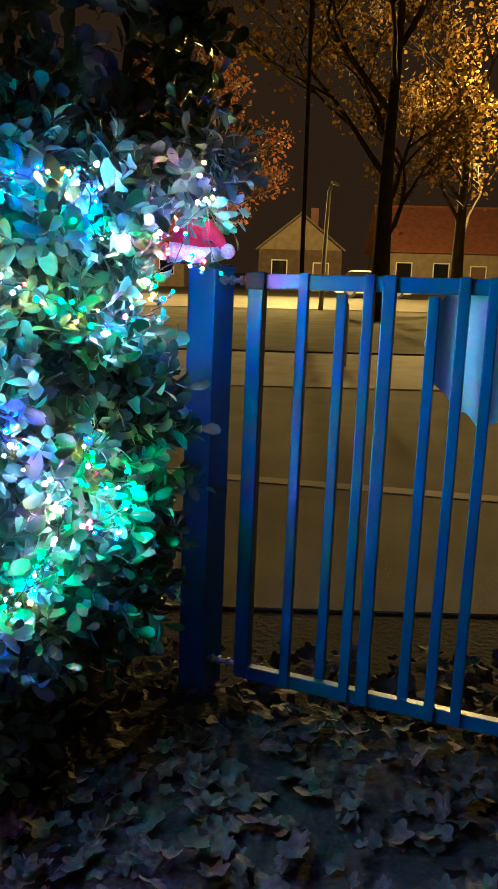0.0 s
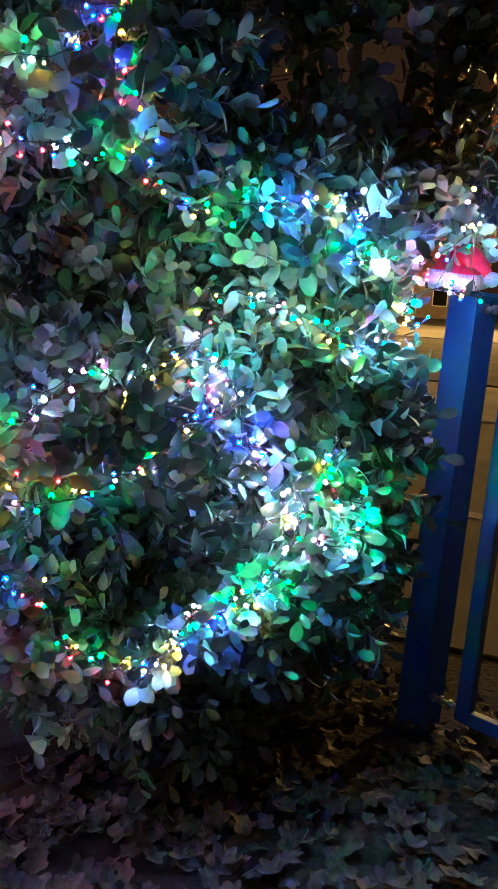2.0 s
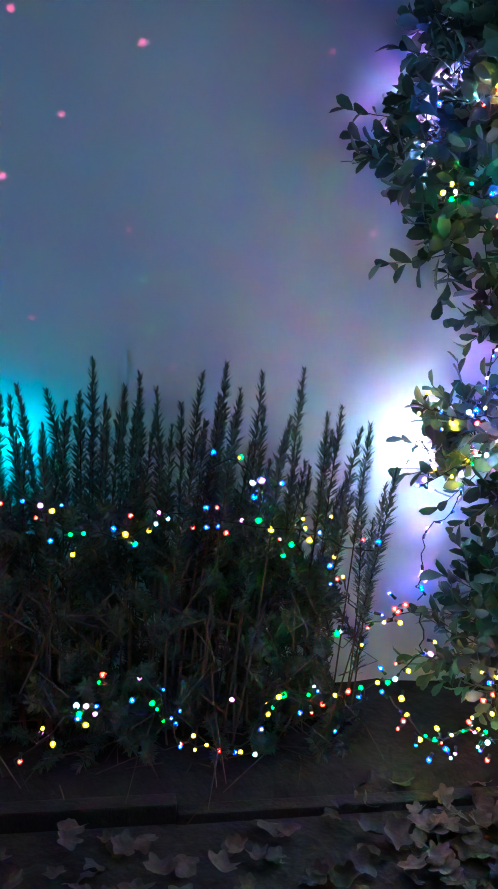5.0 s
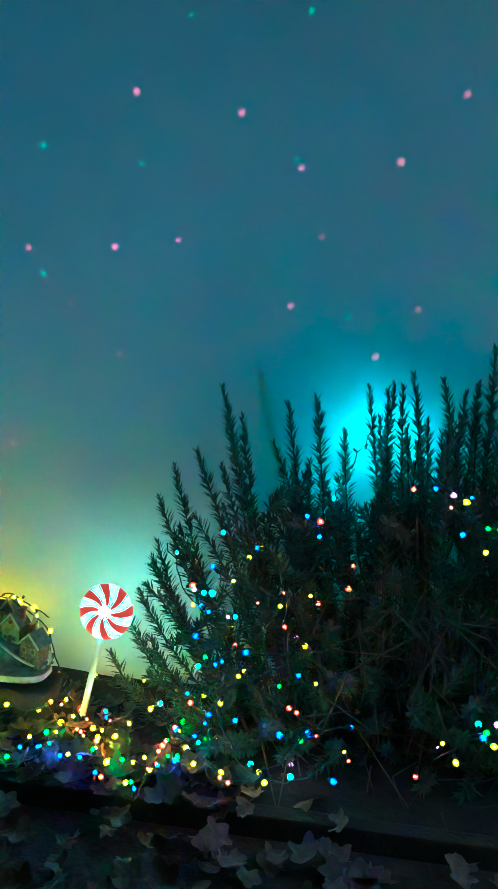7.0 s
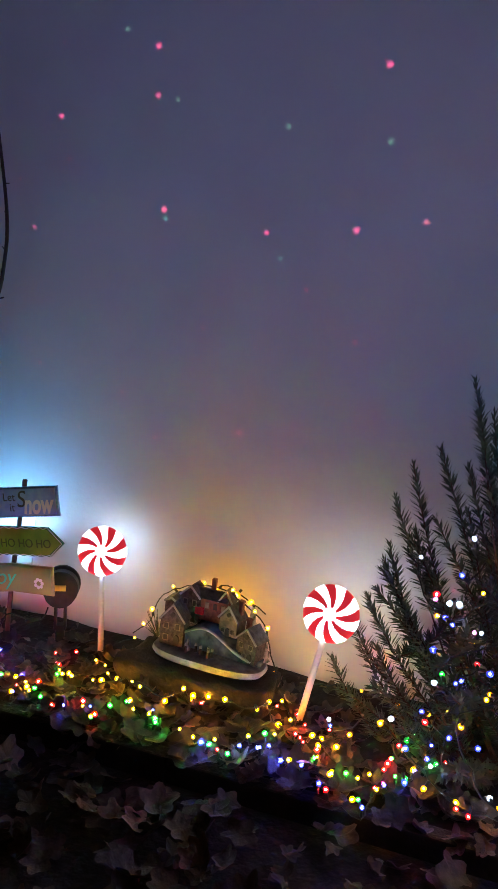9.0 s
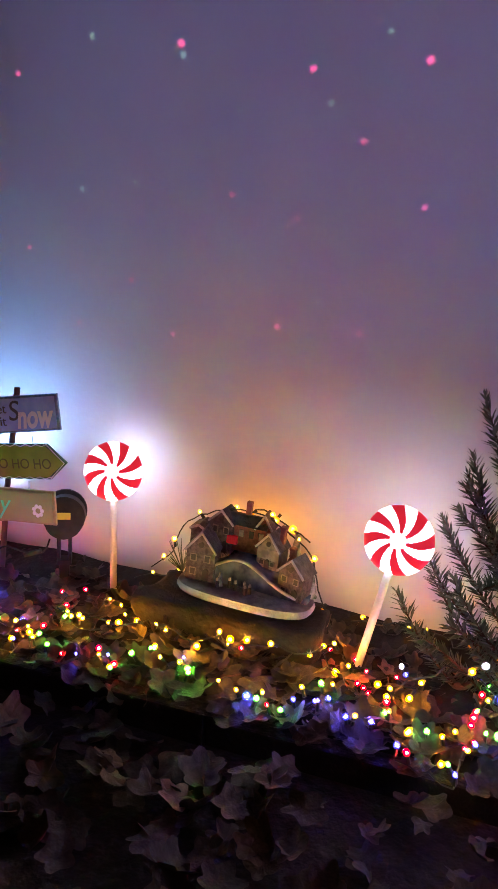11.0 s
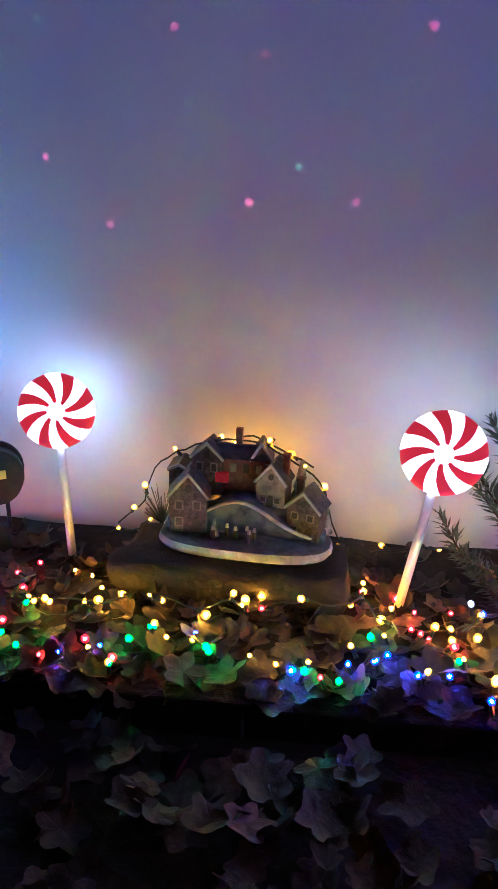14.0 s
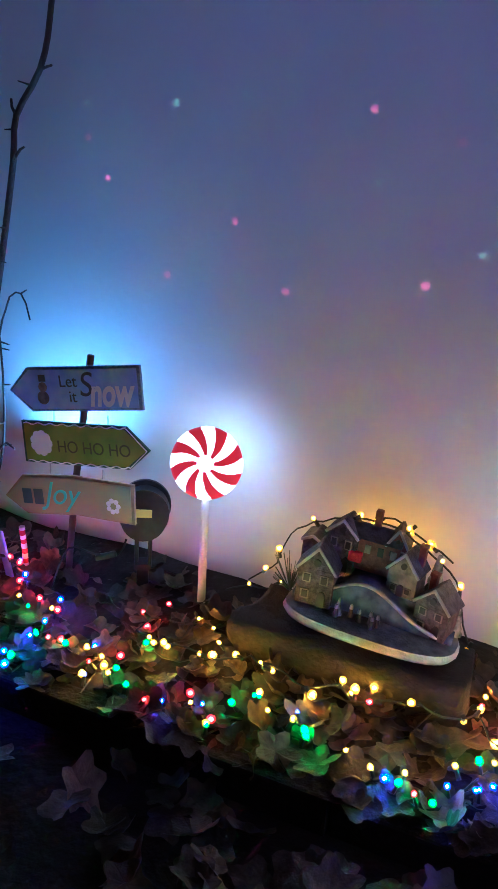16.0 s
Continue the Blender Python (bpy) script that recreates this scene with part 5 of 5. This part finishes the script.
hat = empty("santa_hat", "red felt santa hat with white plush trim on the post", "hat")
hat.matrix_world = GATE @ pose(-0.105, -0.06, 1.362) @ Matrix.Scale(1.15, 4)
bm = bmesh.new()
tube(bm, [(0.068 * math.cos(a), 0.058 * math.sin(a), 0.018 + 0.006 * math.sin(2 * a)) for a in [2 * math.pi * k / 24 for k in range(24)]], 0.019, 8)
part("trim", bm, M["plush"], hat, "white plush trim", True)
bm = bmesh.new()
tube(bm, spline([(0, 0, 0.02), (0.0, 0, 0.055), (0.022, 0, 0.078), (0.058, 0.0, 0.062), (0.085, 0.0, 0.030)], 0.012), [0.060, 0.060, 0.058, 0.052, 0.044, 0.036, 0.030, 0.025, 0.022, 0.018, 0.015, 0.012, 0.010, 0.010, 0.01, 0.01][:len(spline([(0, 0, 0.02), (0.0, 0, 0.055), (0.022, 0, 0.078), (0.058, 0.0, 0.062), (0.085, 0.0, 0.030)], 0.012))], 16)
part("cone", bm, M["red_felt"], hat, "red felt cone", True)
bm = bmesh.new()
bmesh.ops.create_icosphere(bm, subdivisions=2, radius=0.019)
bmesh.ops.translate(bm, vec=(0.092, 0, 0.024), verts=bm.verts)
part("pompom", bm, M["plush"], hat, "white pompom", True)

# ---- the street beyond ----


def tree(label, at, height, trunk, crown_from, leaves, leaf, mat, seed, spread=0.24):
    rnd = random.Random(seed)
    root = empty("street_tree", label, "tree", at, group="street trees")
    tips, limbs = [], []

    def grow(p, d, length, r, level):
        pts = [p]
        for k in range(4):
            d = (d + Vector((rnd.gauss(0, 1), rnd.gauss(0, 1), rnd.gauss(0, 0.6))) * (0.12 if level else 0.025) + Vector((0, 0, 0.04))).normalized()
            p = p + d * length / 4
            pts.append(p)
        limbs.append((pts, r, level))
        if level >= 2:
            tips.extend(pts[1:])
        if level < 4:
            for k in range(3 if level else 9):
                a = rnd.uniform(0, 6.28)
                q = pts[rnd.choice((2, 3, 4))] if level else pts[1].lerp(pts[4], k / 8)
                nd = (d * 0.7 + Vector((math.cos(a), math.sin(a), rnd.uniform(-0.1, 0.5))) * 0.75).normalized()
                grow(q, nd, length * (rnd.uniform(0.55, 0.75) if level else rnd.uniform(0.28, 0.42)), r * (0.55 if level else 0.38), level + 1)

    grow(Vector((0, 0, 0)), Vector((0, 0, 1)), crown_from * 1.9, trunk, 0)
    bm = bmesh.new()
    pts, r, _ = limbs[0]
    tube(bm, pts, [r * (1.25 - 0.22 * i) for i in range(5)], 10)
    part("trunk", bm, M["bark"], root, smooth=True)
    bm = bmesh.new()
    for pts, r, level in limbs[1:]:
        tube(bm, pts, [r * (1 - 0.15 * i) for i in range(5)], 5)
    tagged(part("limb_growth", bm, M["bark"], root), kind="stuff")
    rt = np.random.default_rng(seed)
    T = np.array([tuple(p) for p in tips])
    P = T[rt.integers(0, len(T), leaves)] + rt.normal(size=(leaves, 3)) * spread
    scatter("crown", LEAF_V, LEAF_F, frames(rt.normal(size=(leaves, 3)), rt.normal(size=(leaves, 3))), P, np.full((leaves, 3), leaf) * rt.uniform(0.6, 1.2, (leaves, 1)), mat, root, kind="stuff")
    return root


tree("street tree with thinning yellow leaves under lamplight", (3.35, 22.5, 0.03), 10, 0.24, 4.6, 5200, 0.18, M["autumn"], 4)
tree("smaller street tree with thinning yellow leaves", (6.6, 27.0, 0.03), 9, 0.20, 3.6, 4200, 0.17, M["autumn"], 9)
tree("rust-leaved tree across the road", (-2.6, 33.0, 0.0), 9, 0.2, 3.6, 4500, 0.2, M["rust_leaf"], 12)

bm = bmesh.new()
cyl(bm, 0.055, 0.042, 11.0, pose(0.98, 19.2, 5.5), 12)
tagged(part("utility_pole", bm, M["bark"]), "tall dark wooden utility pole on the verge", "pole")
lp = empty("lamp_post", "pale leaning steel post on the verge", "post", (2.14, 28.0, 0.03))
bm = bmesh.new()
tube(bm, [(0, 0, 0), (0.05, 0, 2.0), (0.12, 0, 4.0), (0.22, 0, 4.25)], [0.09, 0.08, 0.06, 0.05], 10)
part("pole", bm, M["post_paint"], lp, smooth=True)
bm = bmesh.new()
box(bm, (0.3, 0.16, 0.08), pose(0.32, 0, 4.27, 0, 20, 0), 0.02)
part("head", bm, M["post_paint"], lp)
bm = bmesh.new()
cyl(bm, 0.055, 0.055, 0.88, pose(1.19, 11.1, 0.49), 14)
cyl(bm, 0.055, 0.02, 0.03, pose(1.19, 11.1, 0.945), 14)
tagged(part("bollard", bm, M["post_paint"]), "white marker post at the pavement edge", "bollard")


def house(label, x0, x1, y, eave, ridge, depth, wall_mat, roof_mat, gable, group="houses across the road"):
    root = empty("house", label, "house", ((x0 + x1) / 2, y, 0), group=group)
    w = x1 - x0
    bm = bmesh.new()
    box(bm, (w, depth, eave), pose(0, depth / 2, eave / 2))
    if gable:
        gb = bmesh.new()
        slab(gb, [(-w / 2, eave), (w / 2, eave), (0, ridge)], depth * 0.99, pose(0, depth / 2, 0))
        part("gable", gb, M["pale_wall"], root, "pale boarded gable")
    part("wall", bm, M[wall_mat], root)
    bm = bmesh.new()
    if gable:
        t = math.degrees(math.atan2(ridge - eave, w / 2))
        run = math.hypot(ridge - eave, w / 2) * 1.1
        for s in (1, -1):
            box(bm, (run, depth + 0.8, 0.14), pose(s * w * 0.26, depth / 2, (eave + ridge) / 2 + 0.08, 0, s * t, 0), 0.02)
    else:
        t = math.degrees(math.atan2(ridge - eave, depth / 2))
        run = math.hypot(ridge - eave, depth / 2) * 1.12
        for s in (1, -1):
            box(bm, (w + 0.8, run, 0.14), pose(0, depth / 2 - s * depth * 0.26, (eave + ridge) / 2 + 0.08, s * t, 0, 0), 0.02)
    roof = part("roof", bm, M[roof_mat], root)
    bm = bmesh.new()
    box(bm, (0.6, 0.5, 1.3), pose(w * 0.2, depth * 0.5, ridge + 0.2), 0.02)
    part("chimney", bm, M["brick_resin"], roof)
    n = max(2, int(w / 2.6))
    for k in range(n):
        x = -w / 2 + w * (k + 0.5) / n
        door = k == n // 2
        h, z = (2.0, 1.0) if door else (1.2, 1.55)
        bm = bmesh.new()
        for s in (-1, 1):
            box(bm, (0.07, 0.10, h), pose(x + s * 0.55, -0.04, z))
            box(bm, (1.17, 0.10, 0.07), pose(x, -0.041, z + s * h / 2))
        wf = part("door_frame" if door else "window_frame", bm, M["post_paint"], root)
        bm = bmesh.new()
        box(bm, (1.04, 0.04, h - 0.06), pose(x, -0.02, z))
        part("door_leaf" if door else "pane", bm, M["brown_post"] if door else M["glass"], wf)
    return root


house("low pale house with a tan gable under street light", -0.2, 5.8, 58, 2.9, 5.3, 9, "dim_wall", "grey_tiles", True)
house("long low house with a red-brown roof", 8.8, 22, 57, 3.0, 6.1, 9, "pale_wall", "tiles", False)
house("low house with a red-brown roof among dark trees", -22, -6, 62, 3.0, 6.0, 9, "pale_wall", "tiles", False)

car = empty("parked_car", "white car parked across the road", "car", (6.2, 44.5, 0.02))
bm = bmesh.new()
slab(bm, [(-2.1, 0.25), (2.1, 0.25), (2.15, 0.7), (1.9, 0.82), (1.1, 0.92), (-1.9, 0.95), (-2.15, 0.75)], 1.7)
bmesh.ops.bevel(bm, geom=list(bm.edges), offset=0.05, segments=2, affect="EDGES")
part("body", bm, M["car_paint"], car)
bm = bmesh.new()
slab(bm, [(-1.75, 0.93), (1.05, 0.90), (0.45, 1.38), (-1.25, 1.42)], 1.45)
part("window_band", bm, M["glass"], car)
bm = bmesh.new()
slab(bm, [(-1.3, 1.40), (0.5, 1.36), (0.35, 1.47), (-1.1, 1.49)], 1.4)
part("roof", bm, M["car_paint"], car)
for x in (-1.3, 1.3):
    for y in (-0.78, 0.78):
        bm = bmesh.new()
        cyl(bm, 0.33, 0.33, 0.2, pose(x, y, 0.33, 90), 20)
        wh = part("wheel", bm, M["rubber"], car)
        bm = bmesh.new()
        cyl(bm, 0.19, 0.19, 0.03, pose(x, y + math.copysign(0.105, y), 0.33, 90), 16)
        part("rim", bm, M["zinc"], wh)

# ---- fallen leaves ----
def maple(curl, seed):
    """A dry broad leaf with five lobes, cupped, folded along its veins and uneven."""
    rnd = random.Random(seed)
    n, ph, fold = 30, rnd.uniform(0, 6), rnd.uniform(0.0, 0.25)
    outer, inner = [], []
    for k in range(n):
        a = 2 * math.pi * k / n
        lobe = abs(math.cos(2.5 * (a - math.pi / 2)))
        r = 0.32 + 0.17 * lobe ** 1.8 + 0.022 * rnd.uniform(-1, 1)
        x, y = r * math.cos(a) * 0.95, r * math.sin(a)
        wave = 0.05 * math.sin(2 * a + ph) + 0.035 * math.sin(3 * a + 2 * ph) + 0.02 * rnd.uniform(-1, 1)
        z = curl * r * r * 1.9 + wave + fold * abs(x)
        outer.append((x, y, z))
        inner.append((x * 0.55, y * 0.55, z * 0.38 - 0.018 * lobe))
    verts = [(0, 0, 0)] + inner + outer
    faces = []
    for k in range(n):
        j = (k + 1) % n
        faces += [(0, 1 + k, 1 + j), (1 + k, 1 + n + k, 1 + n + j), (1 + k, 1 + n + j, 1 + j)]
    return verts, faces


def lie(n, where, lift, seed, size=(0.05, 0.095), tip=0.32):
    rt = np.random.default_rng(seed)
    P, A, U, S = [], [], [], []
    while len(P) < n:
        p = where(rt)
        if p is None:
            continue
        P.append((p[0], p[1], p[2] + rt.uniform(*lift)))
        w = rt.uniform(0, 6.28)
        A.append((math.cos(w), math.sin(w), rt.normal() * tip))
        U.append((rt.normal() * tip, rt.normal() * tip, 1))
        s = rt.uniform(*size)
        S.append((s * rt.uniform(0.8, 1), s, s))
    return np.array(P), frames(np.array(A), np.array(U)), np.array(S)


def on_ground(rt):
    u, off = rt.uniform(-1.9, 2.6), 0.54 + abs(rt.normal(0, 0.55))
    p = by_wall(u, off, 0)
    return (p.x, p.y, 0.0) if off < 2.3 else None


def by_gate(rt):
    return (rt.uniform(-1.5, 1.1), rt.uniform(1.2, 2.75), 0.0)


def on_bed(rt):
    p = by_wall(rt.uniform(-1.8, 0.3), rt.uniform(0.0, 0.50), 0)
    return (p.x, p.y, 0.055)


litter = tagged(empty("leaf_litter", "fallen brown maple leaves lying over the soil", "leaves"), kind="stuff")
shapes = [maple(c, k) for k, c in enumerate((0.15, -0.35, 0.4, 0.0))]
leaf_meshes = []
for v, f in shapes:
    bm = bmesh.new()
    vs = [bm.verts.new(p) for p in v]
    for q in f:
        bm.faces.new([vs[i] for i in q])
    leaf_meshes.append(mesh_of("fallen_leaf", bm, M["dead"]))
for k, (v, f) in enumerate(shapes):
    for where, n, lift, seed in ((on_ground, 170, (0.008, 0.045), 20), (by_gate, 270, (0.008, 0.04), 40), (on_bed, 190, (0.0, 0.03), 60)):
        P, R, S = lie(n, where, lift, seed + k)
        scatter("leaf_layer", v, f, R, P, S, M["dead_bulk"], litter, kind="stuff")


def near_bed(rt):
    p = by_wall(rt.uniform(-1.35, 0.1), rt.uniform(0.58, 1.25), 0)
    return (p.x, p.y, 0.0)


def bed_strip(rt):
    p = by_wall(rt.uniform(-1.45, 0.15), rt.uniform(0.02, 0.49), 0)
    return (p.x, p.y, 0.062)


def bed_lip(rt):
    p = by_wall(rt.uniform(-1.5, 0.5), rt.uniform(0.42, 0.50), 0)
    return (p.x, p.y, 0.055)


for where, n, lift, seed, size in ((near_bed, 90, (0.015, 0.045), 80, (0.06, 0.105)), (bed_strip, 150, (0.0, 0.03), 81, (0.05, 0.09)), (bed_lip, 26, (0.0, 0.02), 82, (0.05, 0.09))):
    P, R, S = lie(n, where, lift, seed, size, 0.42)
    for i in range(len(P)):
        ob = new("fallen_leaf", leaf_meshes[i % 4])
        ob.parent = litter
        ob.matrix_local = Matrix.Translation(P[i]) @ Matrix(R[i].tolist()).to_4x4() @ Matrix.Diagonal((*S[i], 1))
